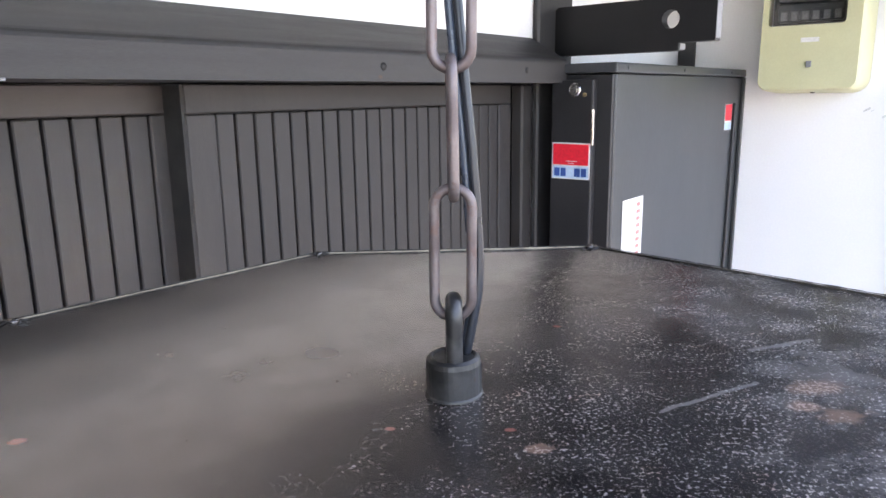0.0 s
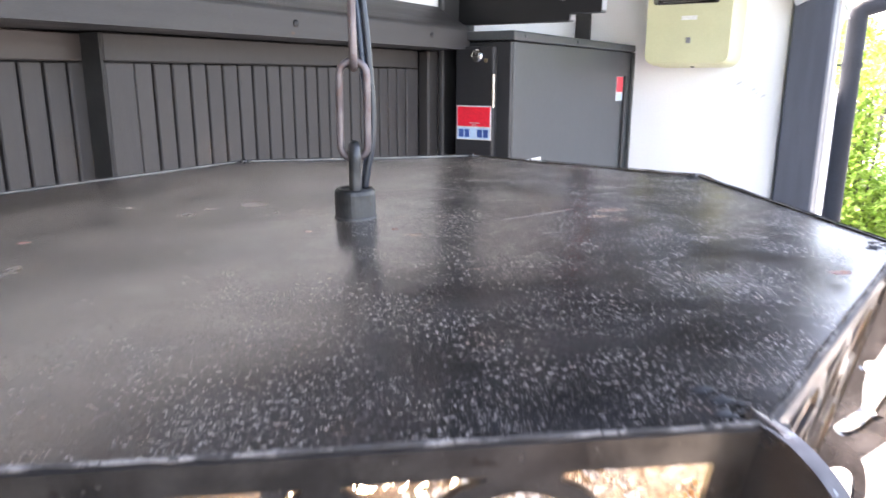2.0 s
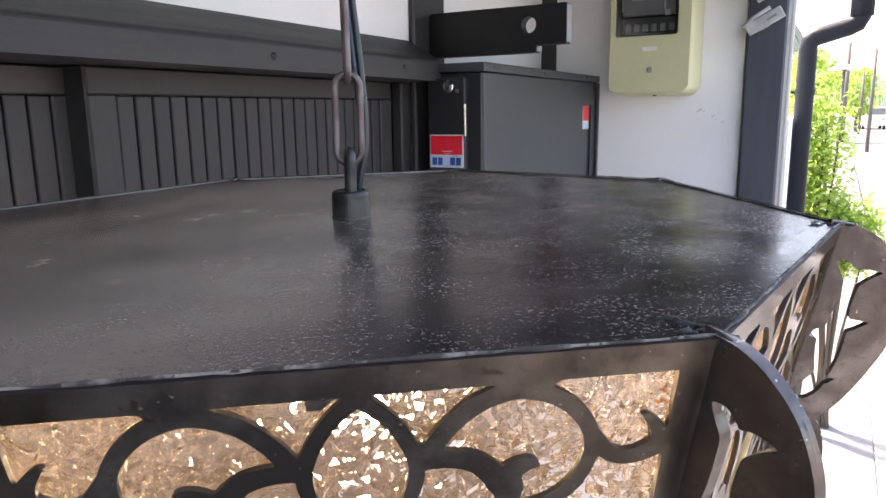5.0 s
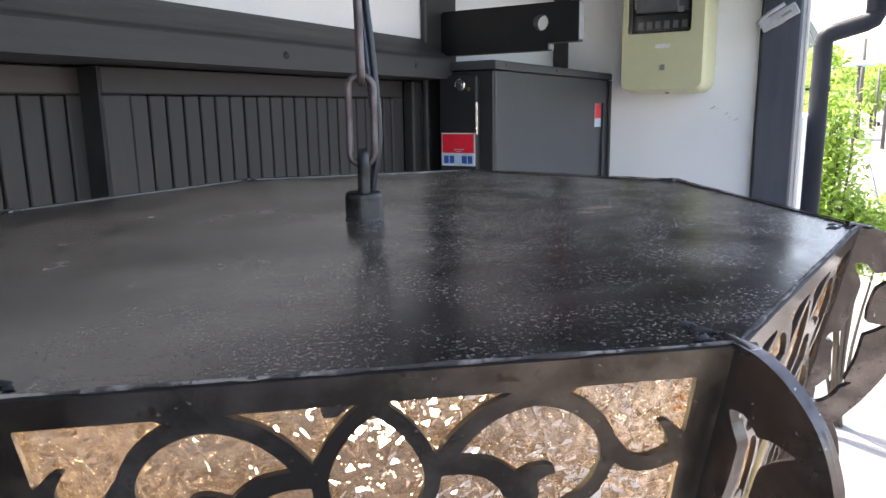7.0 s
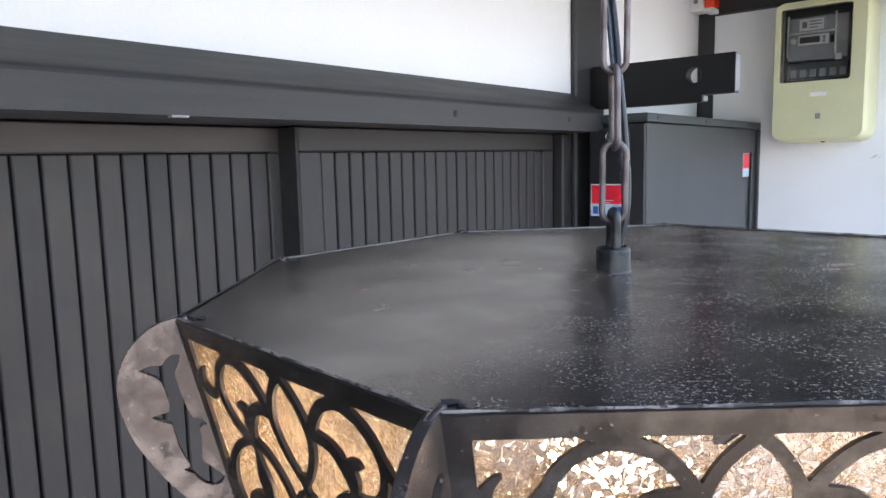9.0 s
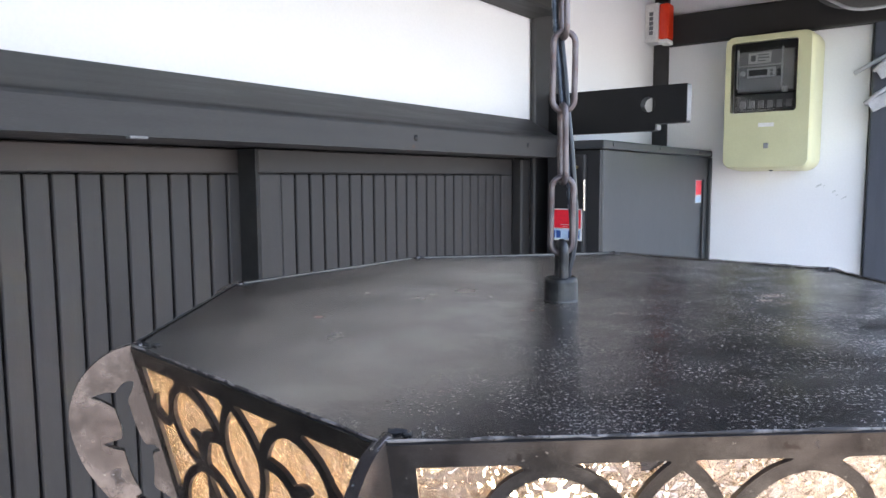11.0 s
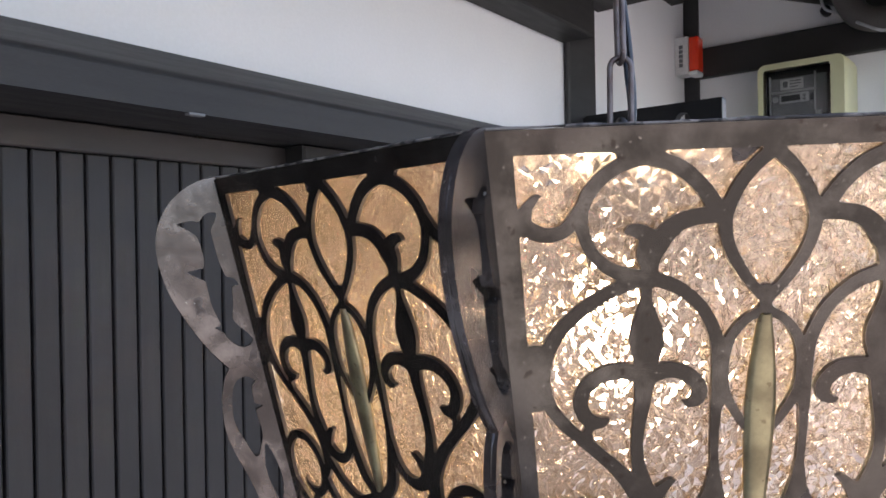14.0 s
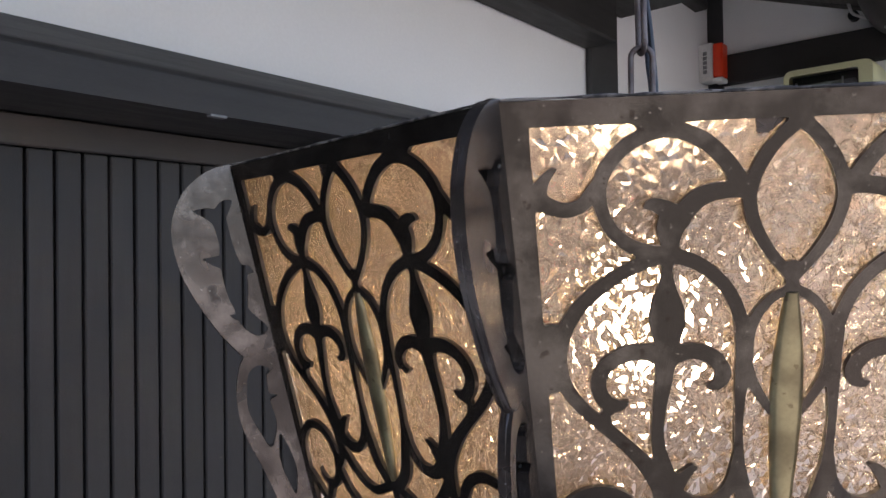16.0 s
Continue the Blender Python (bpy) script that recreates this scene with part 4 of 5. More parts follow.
# scrollwork of one half panel, (u, v, radius) in mm from the middle of the top edge
HALF = [
    # ring with its arm to the middle
    [(-12.0, 18.5, 1.9), (-15.5, 13.5, 1.8), (-21, 8.8, 1.8), (-28.5, 6.8, 1.7), (-36, 9.5, 1.6), (-41.0, 15.0, 1.6), (-42.2, 21, 1.5), (-40, 27.5, 1.5), (-35.5, 31.8, 1.6), (-30, 33.8, 1.8), (-26.5, 34.2, 2.0)],
    # ring meets the top bar
    [(-34, 4, 1.6), (-31, 6.5, 1.8), (-26, 4, 1.6)],
    # inner leaf of the ring, with its curl
    [(-11.5, 20.0, 1.9), (-16, 20.2, 1.9), (-20.5, 21.5, 2.1), (-24, 25, 2.2), (-26, 29.5, 1.8), (-26.8, 34, 1.8)],
    [(-24.5, 26.5, 2.0), (-26.6, 24.8, 2.1), (-28.8, 23.4, 1.8), (-31.0, 22.8, 1.2), (-32.4, 23.6, 0.3)],
    [(-27.4, 25.6, 1.7), (-28.4, 28, 1.3), (-28.2, 30.2, 1.0), (-27.4, 32, 1.0)],
    # hook to the side bar
    [(-58, 19.5, 2.0), (-54.5, 21.8, 2.0), (-50, 23.4, 1.7), (-46, 22.4, 1.6), (-42.6, 18.4, 1.7)],
    [(-55.5, 20.8, 1.9), (-54.6, 17.5, 1.4), (-52.6, 14.9, 0.8), (-51.3, 14.2, 0.15)],
    # upper almond
    [(0.0, 5.6, 1.6), (-4.2, 9.4, 1.5), (-7.8, 14.5, 1.5), (-9.9, 21, 1.5), (-8.8, 27.5, 1.4), (-5.2, 34, 1.3), (-0.6, 39.6, 1.2)],
    [(0, 37.5, 1.4), (0, 44, 1.4)],
    # lower almond
    [(0, 42.4, 1.2), (-4.2, 44.6, 1.1), (-7.6, 49, 1.2), (-9.2, 55, 1.4), (-8.6, 62, 1.3), (-5.6, 68, 1.1), (-2.2, 73, 0.9)],
    # big heart: outer and inner limb
    [(-26.8, 34.0, 1.8), (-33, 36.0, 1.6), (-41, 40.5, 1.6), (-48, 47.5, 1.7), (-51.2, 56, 1.8), (-50.0, 64, 1.7), (-45.5, 70.5, 1.6), (-39, 76.5, 1.6), (-33, 82.5, 1.8), (-28.5, 89, 2.2), (-26.5, 95, 2.2)],
    [(-26.5, 34.0, 1.8), (-20, 36.6, 1.6), (-14.2, 42, 1.5), (-10.8, 49.5, 1.6), (-9.8, 57, 1.9), (-10.2, 65, 1.4), (-10.4, 74, 1.0), (-10.0, 83, 1.2), (-8.6, 92, 2.0), (-6.2, 99, 2.0), (-1.5, 104, 1.8)],
    [(-52.8, 52, 2.6), (-53, 58, 2.8), (-52.6, 64, 2.2)],
    # bud in the heart
    [(-27.2, 34.5, 1.4), (-27.2, 38.5, 1.2), (-27.2, 43.0, 2.4), (-27.0, 48.5, 4.0), (-27.0, 52.5, 3.3), (-27.0, 55.5, 2.1), (-27.2, 59, 2.4)],
    # arms of the bud
    [(-27, 58.2, 2.2), (-32, 56.6, 2.0), (-37, 57.4, 1.9), (-41, 60.3, 1.8), (-42.4, 64.6, 1.8), (-40.6, 68.6, 1.8), (-37.6, 69.6, 1.3), (-35.6, 68.6, 0.3)],
    [(-39, 69.4, 1.6), (-40.5, 71.5, 1.0), (-40.0, 73.5, 0.8)],
    [(-27, 58.2, 2.2), (-22, 56.6, 1.9), (-17.6, 57.6, 1.9), (-14.6, 60.6, 1.8), (-14.6, 63.8, 1.6), (-16.8, 65.2, 0.9), (-18.2, 64.6, 0.2)],
    # stem and lower hook
    [(-27.2, 58, 2.4), (-27.6, 64, 1.9), (-28.6, 72, 1.5), (-28.6, 79, 1.5), (-27.0, 86, 2.1), (-25.0, 92, 2.6)],
    [(-25.2, 91, 2.4), (-22.6, 87.6, 1.5), (-20.6, 85.6, 0.9), (-19.2, 85.4, 0.15)],
    [(-25, 92.4, 2.4), (-20, 95.0, 1.9), (-15, 94.0, 1.6), (-11.5, 89.5, 1.5), (-10.2, 83, 1.3)],
    # lower arches
    [(-54, 104, 2.0), (-51.5, 97.5, 1.6), (-46.5, 92.6, 1.6), (-40, 91.6, 1.6), (-34, 95.2, 1.6), (-31.2, 102, 1.6), (-32.8, 109, 1.7), (-38, 112.6, 1.5), (-43, 110.4, 1.0), (-44, 107.6, 0.2)],
    [(-27, 93, 2.3), (-27.6, 100, 1.8), (-31.5, 105, 1.7)],
    [(-27, 96, 2.0), (-20, 104, 1.6), (-12, 108, 1.5), (-3.5, 105, 1.6)],
    [(-31.5, 104, 1.6), (-27, 112, 1.6), (-18, 119, 1.6), (-9, 126, 1.6), (0, 138, 1.8)],
    [(-38, 112, 1.6), (-42, 122, 1.6), (-38, 132, 1.6), (-28, 139, 1.8), (-20, 142, 1.8)],
    [(-51, 112, 1.8), (-45, 118, 1.5), (-41, 124, 1.5)],
    [(0, 103, 1.8), (0, 112, 1.4), (0, 128, 1.6), (0, 144, 1.8)],
]


def panel_field(U, V):
    d = stroke_field(-np.abs(U), V, HALF)
    half = 65.0 - 0.079 * V
    inner = np.maximum(np.maximum(np.abs(U) - (57.6 - 0.058 * V), 5.2 - V), V - (DROP - 6))
    bar = -inner
    h = np.clip(0.5 + 0.5 * (bar - d) / 0.9, 0, 1)
    d = bar + (d - bar) * h - 0.9 * h * (1 - h)
    outer = np.maximum(np.maximum(np.abs(U) - half, -0.5 - V), V - DROP)
    return np.maximum(d, outer)


FIN_EDGE = [(-3.0, -1.2), (3.6, 0.0), (9.6, 3.2), (15.2, 9.0), (18.4, 16.2), (19.3, 22.4), (18.4, 30.0), (15.5, 39.4), (10.2, 49.4), (4.2, 58.4), (-1.8, 65.4),
            (-3.2, 67.0), (-1.6, 70.6), (-0.4, 78.3), (-1.2, 88.4), (-3.9, 96.7), (-8.4, 106.5), (-12.4, 116.0), (-17.0, 127.0), (-25.0, 139.0), (-32.0, 146.0)]
FIN_CUTS = [
    # stem that hangs from a forked tip
    [(-0.7, 11.8, 0.30), (1.5, 13.6, 1.99), (3.5, 17.6, 2.41), (2.7, 22, 2.27), (1.6, 27, 2.27), (0.6, 33, 3.12), (-1.2, 39, 3.98), (-1.9, 44, 3.55), (-3.0, 50, 2.27), (-5.2, 54, 2.84), (-8.5, 57.0, 2.70), (-10.8, 57.4, 1.08)],
    [(4.0, 17.9, 2.56), (7.5, 16.1, 1.85), (12.2, 15.3, 0.18)],
    [(1.6, 33.4, 2.56), (5.2, 32.8, 1.70), (9.6, 32.0, 0.18)],
    [(-2.2, 38.0, 2.84), (-4.8, 36.2, 1.70), (-7.5, 37.2, 0.24)],
    [(-3.5, 52.4, 1.99), (-1.0, 52.5, 0.96), (1.0, 52.0, 0.18)],
    # lower lobe
    [(-11.0, 72.2, 0.96), (-7.9, 73.5, 2.98), (-7.5, 79, 3.69), (-8.3, 85.5, 3.98), (-10.6, 92, 3.27), (-11.6, 98.5, 1.08)],
    [(-9.5, 81.4, 1.99), (-12.0, 81.6, 0.96), (-14.4, 81.3, 0.18)],
    [(-15.0, 96.0, 0.60), (-16.6, 103, 2.13), (-18.4, 110, 2.13), (-19.8, 117, 0.48)],
]


def fin_field(U, V):
    q = np.array(spline(FIN_EDGE, 6))
    edge = np.interp(V, q[:, 1], q[:, 0])
    slope = np.abs(np.gradient(edge, axis=0)) / 0.6
    d = (U - edge) / np.sqrt(1 + np.minimum(slope, 6) ** 2)
    d = np.maximum(d, -(U + 0.207 * V + 3.5))
    d = np.maximum(d, np.maximum(-1.0 - V, V - 146.0))
    return np.maximum(d, -stroke_field(U, V, FIN_CUTS, 0.4))


def ice_glass():
    """A pane with a smooth back and a front of small tilted shards."""
    rng = random.Random(11)
    cell, v0, v1 = 1.3, 2.0, DROP - 1
    nv, nu = int((v1 - v0) / cell), int(2 * half_width(0) / cell)
    verts, faces = [], []
    for i in range(nv + 1):
        v = v0 + (v1 - v0) * i / nv
        w = half_width(v) - 2.5
        for j in range(nu + 1):
            u = -w + 2 * w * j / nu
            edge = i in (0, nv) or j in (0, nu)
            du, dv, h = (0, 0, 0) if edge else (rng.uniform(-0.46, 0.46) * cell, rng.uniform(-0.46, 0.46) * cell, 0.42 * rng.random() ** 1.6)
            verts.append(((u + du) / 1000, (0.0006 + h / 1000), -(v + dv) / 1000))
    row = nu + 1
    for i in range(nv):
        for j in range(nu):
            a, b, c2, d = i * row + j, i * row + j + 1, (i + 1) * row + j + 1, (i + 1) * row + j
            if rng.random() < 0.5:
                faces += [(a, d, c2), (a, c2, b)]
            else:
                faces += [(a, d, b), (b, d, c2)]
    n = len(verts)
    corners = (0, nu, nv * row + nu, nv * row)
    for k in corners:
        verts.append((verts[k][0], 0.0040, verts[k][2]))
    faces.append((n, n + 1, n + 2, n + 3))
    rims = ([j for j in range(row)], [i * row + nu for i in range(nv + 1)], [nv * row + j for j in range(nu, -1, -1)], [i * row for i in range(nv, -1, -1)])
    for k, line in enumerate(rims):
        faces.append(tuple(line) + (n + (k + 1) % 4, n + k))
    me = bpy.data.meshes.new("glass_pane")
    me.from_pydata(verts, [], faces)
    bm = bmesh.new()
    bm.from_mesh(me)
    bmesh.ops.recalc_face_normals(bm, faces=bm.faces)
    bm.to_mesh(me)
    bm.free()
    return me


def make_lantern():
    th = empty("hanging_lantern", LANTERN)
    tagged(th, "eight-sided blackened steel lantern with amber glass, lit", "lantern")
    cs = [(R_TOP * math.cos(radians(22.5 + 45 * k)), R_TOP * math.sin(radians(22.5 + 45 * k))) for k in range(8)]

    # top sheet: rings of vertices with a faint unevenness
    bm = bmesh.new()
    rings, n_ring, per = [], 14, 8
    mid = bm.verts.new((0, 0, 0.0))
    for r in range(1, n_ring + 1):
        f = r / n_ring
        ring = []
        for k in range(8):
            a, b = Vector(cs[k]), Vector(cs[(k + 1) % 8])
            for j in range(per):
                p = (a + (b - a) * j / per) * f * 0.988
                z = 0.0007 * noise.noise((p.x * 22, p.y * 22, 3.0)) * (1 if r < n_ring else 0.6)
                ring.append(bm.verts.new((p.x, p.y, z)))
        rings.append(ring)
    m = len(rings[0])
    for k in range(m):
        bm.faces.new((mid, rings[0][k], rings[0][(k + 1) % m]))
        for r0, r1 in zip(rings, rings[1:]):
            bm.faces.new((r0[k], r1[k], r1[(k + 1) % m], r0[(k + 1) % m]))
    rim = [bm.verts.new(v.co) for v in rings[-1]]
    low = [bm.verts.new((v.co.x, v.co.y, v.co.z - 0.0016)) for v in rings[-1]]
    for k in range(m):
        bm.faces.new((rim[k], low[k], low[(k + 1) % m], rim[(k + 1) % m]))
    bm.faces.new([bm.verts.new(v.co) for v in low])
    part("top_plate", bm, M_top, th, "dusty black sheet metal top", smooth=True)

    # rough seam of solder along every edge and a lump at every corner
    rng = random.Random(4)
    for k in range(8):
        a, b = Vector(cs[k]), Vector(cs[(k + 1) % 8])
        pts, rad = [], []
        for j in range(41):
            p = (a + (b - a) * (j / 40)) * 0.9945
            pts.append((p.x + rng.uniform(-0.0002, 0.0002), p.y + rng.uniform(-0.0002, 0.0002), 0.0008))
            rad.append((1.0 if k in (4, 5, 6) else 0.6) * (0.0002 + 0.0005 * max(0, noise.noise((k * 9 + j * 0.35, 1.0, 0))) + rng.uniform(0, 0.00025)))
        part("seam", tube(pts, rad, 6), M_seam if k in (4, 5, 6) else M_seamdark, th)
        for q in range(11 if k == 6 else 7):
            bm = bmesh.new()
            c = a * (0.990 - 0.009 * (q % 8) * rng.uniform(0.5, 1.1)) + Vector((rng.uniform(-0.003, 0.003), rng.uniform(-0.003, 0.003)))
            made = bmesh.ops.create_icosphere(bm, subdivisions=2, radius=1.0)["verts"]
            s = rng.uniform(0.0004, 0.0010)
            for v in made:
                w = 1 + 1.1 * noise.noise(v.co * 2.6 + Vector((k * 3, q, 0)))
                v.co = Vector((c.x + v.co.x * s * w * 1.9, c.y + v.co.y * s * w * 1.3, 0.0001 + v.co.z * s * 0.55 * w))
            part("solder_lump", bm, M_seamdark, th, smooth=True)

    # side panels
    def two_faced(me, face):
        """Sheet faces of one steel, cut edges of another."""
        me.materials.append(face)
        me.materials.append(M_cutedge)
        for f in me.polygons:
            f.material_index = 0 if abs(f.normal.y) > 0.5 else 1
        return me

    panel = cut_plate("side_panel", panel_field, -66.0, 66.0, -2.4, DROP + 0.6, 0.6, 1.3)
    two_faced(panel, M_steel)
    leaf_bm = bmesh.new()
    prof = [(43.5, 1.3), (50, 2.3), (58, 3.2), (66, 3.6), (74, 3.5), (84, 3.0), (94, 2.3), (102, 1.0)]
    rows = []
    for v, w in prof:
        rows.append([leaf_bm.verts.new((s * w / 1000, -0.0014 - h / 1000, -v / 1000)) for s, h in ((-1, 0.0), (-0.6, 0.5), (0, 0.7), (0.6, 0.5), (1, 0.0))])
    for r0, r1 in zip(rows, rows[1:]):
        for j in range(4):
            leaf_bm.faces.new((r0[j], r1[j], r1[j + 1], r0[j + 1]))
    back = [leaf_bm.verts.new((v.co.x, -0.0005, v.co.z)) for v in [r[0] for r in rows] + [r[4] for r in rows][::-1]]
    rim = [r[0] for r in rows] + [r[4] for r in rows][::-1]
    for j in range(len(rim)):
        i2 = (j + 1) % len(rim)
        leaf_bm.faces.new((rim[j], rim[i2], back[i2], back[j]))
    bmesh.ops.recalc_face_normals(leaf_bm, faces=leaf_bm.faces)
    leaf_me = bpy.data.meshes.new("leaf")
    leaf_bm.to_mesh(leaf_me)
    leaf_bm.free()
    glass_me = ice_glass()
    for k in range(8):
        turn = pose(0, 0, 0, 0, 0, 45 * k) @ pose(0, -APO + 0.0013, 0.0, SLOPE)
        ob = obj("side_panel", panel, M_steel, th, "cut-out steel scrollwork panel")
        ob.matrix_basis = turn
        obj("leaf", leaf_me, M_brass, ob, "tarnished brass leaf", True)
        obj("glass_pane", glass_me, M_glass, ob, "amber ice-patterned glass")
        part("glass_clip", prism([(-0.0090, -0.0049), (-0.0020, -0.0049), (-0.0062, -0.0084), (-0.0085, -0.0084)], 0.0001, 0.0005), M_fin, ob)

    # crust of rust beside the glass of the first panel
    bm = bmesh.new()
    for q in range(9):
        made = bmesh.ops.create_icosphere(bm, subdivisions=1, radius=1.0)["verts"]
        c, s = Vector((RUST_U + rng.gauss(0, 0.0012), 0.0, -RUST_V + rng.gauss(0, 0.0022))), rng.uniform(0.0002, 0.0006)
        for v in made:
            v.co = c + v.co * s * (1 + 0.5 * noise.noise(v.co * 2 + c * 900))
    first = [o for o in th.children if o.name.startswith("side_panel")][0]
    part("rust_crust", bm, M_rust, first, "orange-brown crust of rust")

    # fins on the corners
    fin = cut_plate("corner_fin", fin_field, -36.0, 24.0, -2.0, 147.0, 0.6, 3.0)
    for k in range(8):
        a = 22.5 + 45 * k
        ob = obj("corner_fin", fin, M_fin, th, "worn steel corner fin with leaf cut-outs")
        ob.matrix_basis = pose(0, 0, 0, 0, 0, a) @ pose(R_TOP, 0.0015, 0)

    # bead along the outer edge of each fin
    edge = [((u - 1.5) / 1000, 0, -(v + (0.9 if v < 10 else 0)) / 1000) for u, v in spline(FIN_EDGE, 5)]
    bead = None
    for k, ob in enumerate([o for o in th.children if o.name.startswith("corner_fin")]):
        bead = bead or tube(edge, 0.00155, 8)
        if isinstance(bead, bmesh.types.BMesh):
            rim = part("rim", bead, M_fin, ob, "bright worn rim", smooth=True)
            bead = rim.data
        else:
            rim = obj("rim", bead, M_fin, ob, "bright worn rim")
        rim.location = (0, -0.0015, 0)

    # angle strips behind the corners
    for k in range(8):
        a = 22.5 + 45 * k
        rb = R_TOP - 0.207 * DROP / 1000 * 0.98
        part("corner_bar", tube([tuple(pose(0, 0, 0, 0, 0, a) @ Vector((R_TOP - 0.0032, 0, -0.002))), tuple(pose(0, 0, 0, 0, 0, a) @ Vector((rb - 0.0032, 0, -DROP / 1000 * 0.98)))], 0.0026, 8), M_steel, th)

    # bottom ring
    rb = (APO - DROP / 1000 * math.sin(radians(SLOPE))) / math.cos(math.pi / 8)
    zb = -DROP / 1000 * math.cos(radians(SLOPE))
    bm = bmesh.new()
    ring = []
    for r, z in ((rb + 0.001, zb + 0.001), (rb + 0.001, zb - 0.003), (rb - 0.018, zb - 0.003), (rb - 0.018, zb + 0.001)):
        ring.append([bm.verts.new((r * math.cos(radians(22.5 + 45 * k)), r * math.sin(radians(22.5 + 45 * k)), z)) for k in range(8)])
    for i in range(4):
        for k in range(8):
            bm.faces.new((ring[i][k], ring[i][(k + 1) % 8], ring[(i + 1) % 4][(k + 1) % 8], ring[(i + 1) % 4][k]))
    bmesh.ops.recalc_face_normals(bm, faces=bm.faces)
    part("bottom_ring", bm, M_steel, th)

    # lamp inside
    part("lamp_holder", lathe([(0.016, -0.002), (0.016, -0.020), (0.019, -0.024), (0.019, -0.040), (0.014, -0.044)], 24), M_cap, th)
    part("bulb", lathe([(0.0046, -0.0445), (0.0053, -0.054), (0.0064, -0.064), (0.0070, -0.072), (0.0070, -0.080), (0.0061, -0.087), (0.0040, -0.092), (0.0015, -0.094)], 24), M_bulb, th, "glowing warm bulb", smooth=True)

    # stub and eye on top
    part("cap", lathe([(0.0075, 0.0), (0.0074, 0.0005), (0.0071, 0.0008), (0.0071, 0.0085), (0.0068, 0.0097), (0.0060, 0.0104), (0.0055, 0.0104), (0.0052, 0.0098)], 36, Matrix.Translation((0.0016, -0.0006, 0))), M_cap, th, "dark steel stub")


RUST_U, RUST_V = 0.0568, 0.0112
M_rust = paint("orange_rust", (0.50, 0.20, 0.06), (0.30, 0.11, 0.04), 0.9, 400, 1500)
M_seam = steel("dusty_solder", (0.25, 0.222, 0.205), (0.055, 0.048, 0.045), (0.025, 0.022, 0.02), 0.54, 0.75, 0.1, 150)
M_seamdark = steel("dark_solder", (0.045, 0.042, 0.04), (0.022, 0.02, 0.02), (0.03, 0.022, 0.018), 0.62, 0.7, 0.1, 120)
make_lantern()


# ---- chain and flex ----
def link_path(length, width, n=10):
    """Centre line of a long link in the xz plane."""
    r, s = width / 2, length / 2 - width / 2
    pts = []
    for k in range(n + 1):
        a = math.pi * k / n
        pts.append((r * math.cos(a), 0, s + r * math.sin(a)))
    for k in range(n + 1):
        a = math.pi + math.pi * k / n
        pts.append((r * math.cos(a), 0, -s + r * math.sin(a)))
    return pts


def make_chain():
    th = empty("hanging_chain", pose(-0.0002, -0.0074, 1.90))
    tagged(th, "rusty brown long-link steel chain holding the lantern", "chain")
    eye = part("eye_ring", tube([(x, y, z) for x, y, z in link_path(0.0185, 0.0085)], 0.0021, 12, True), M_cap, th, "blackened steel eye", smooth=True)
    eye.matrix_basis = pose(0, 0, 0.0155, 0, 0, 36 + 3)
    L, W, wire = 0.0326, 0.0092, 0.0013
    me = None
    z, k = 0.0228 - 0.0024 + L / 2, 0
    step = L - 2 * wire + 0.0002
    while z < 0.42:
        if me is None:
            ob = part("link", tube(link_path(L, W), wire, 12, True), M_chain, th, smooth=True)
            me = ob.data
        else:
            ob = obj("link", me, M_chain, th)
        turn = 36 - 90 if k % 2 == 0 else 36 + 4
        ob.matrix_basis = pose(0.0002 * (k % 3), 0, z, 0.6 * (-1) ** k, 0.5, turn)
        z += step
        k += 1
    # plate under the soffit that the last link hangs on
    part("ceiling_hook", tube([(0, 0, z - L / 2 - 0.001), (0, 0, z + 0.05)], 0.003, 10), M_chain, th)


make_chain()


def make_flex():
    th = empty("lamp_flex", pose(-0.0002, -0.0074, 0))
    d = Vector((0.590, -0.806, 0))          # sideways, as seen across the lantern
    b = Vector((0.806, 0.590, 0))           # away
    line = [(0.0030, 0.002, 1.9095), (0.0042, 0.002, 1.9160), (0.0060, 0.0022, 1.9260), (0.0064, 0.0030, 1.9360), (0.0058, 0.0036, 1.9480), (0.0046, 0.0042, 1.9640), (0.0030, 0.0050, 1.9800), (0.0014, 0.0056, 1.9980), (-0.0006, 0.006, 2.02), (-0.002, 0.006, 2.06), (0.0, 0.006, 2.12), (0.001, 0.006, 2.2), (0.0, 0.006, 2.32)]
    for off, r, mat, nm in ((0.0, 0.00125, M_cable, "black_wire"), (-0.0021, 0.00115, M_cableblue, "blue_wire")):
        pts = []
        for s, a, z in spline(line, 5):
            w = off * (0.3 + 0.7 * min(1, max(0, (z - 1.915) / 0.03)))
            p = d * (s + w) + b * (a + (0.0008 if off else 0))
            pts.append((p.x, p.y, z))
        part(nm, tube(pts, r, 10), mat, th, smooth=True)
    tagged(th, "twin black and blue-black lamp flex beside the chain", "flex")


make_flex()


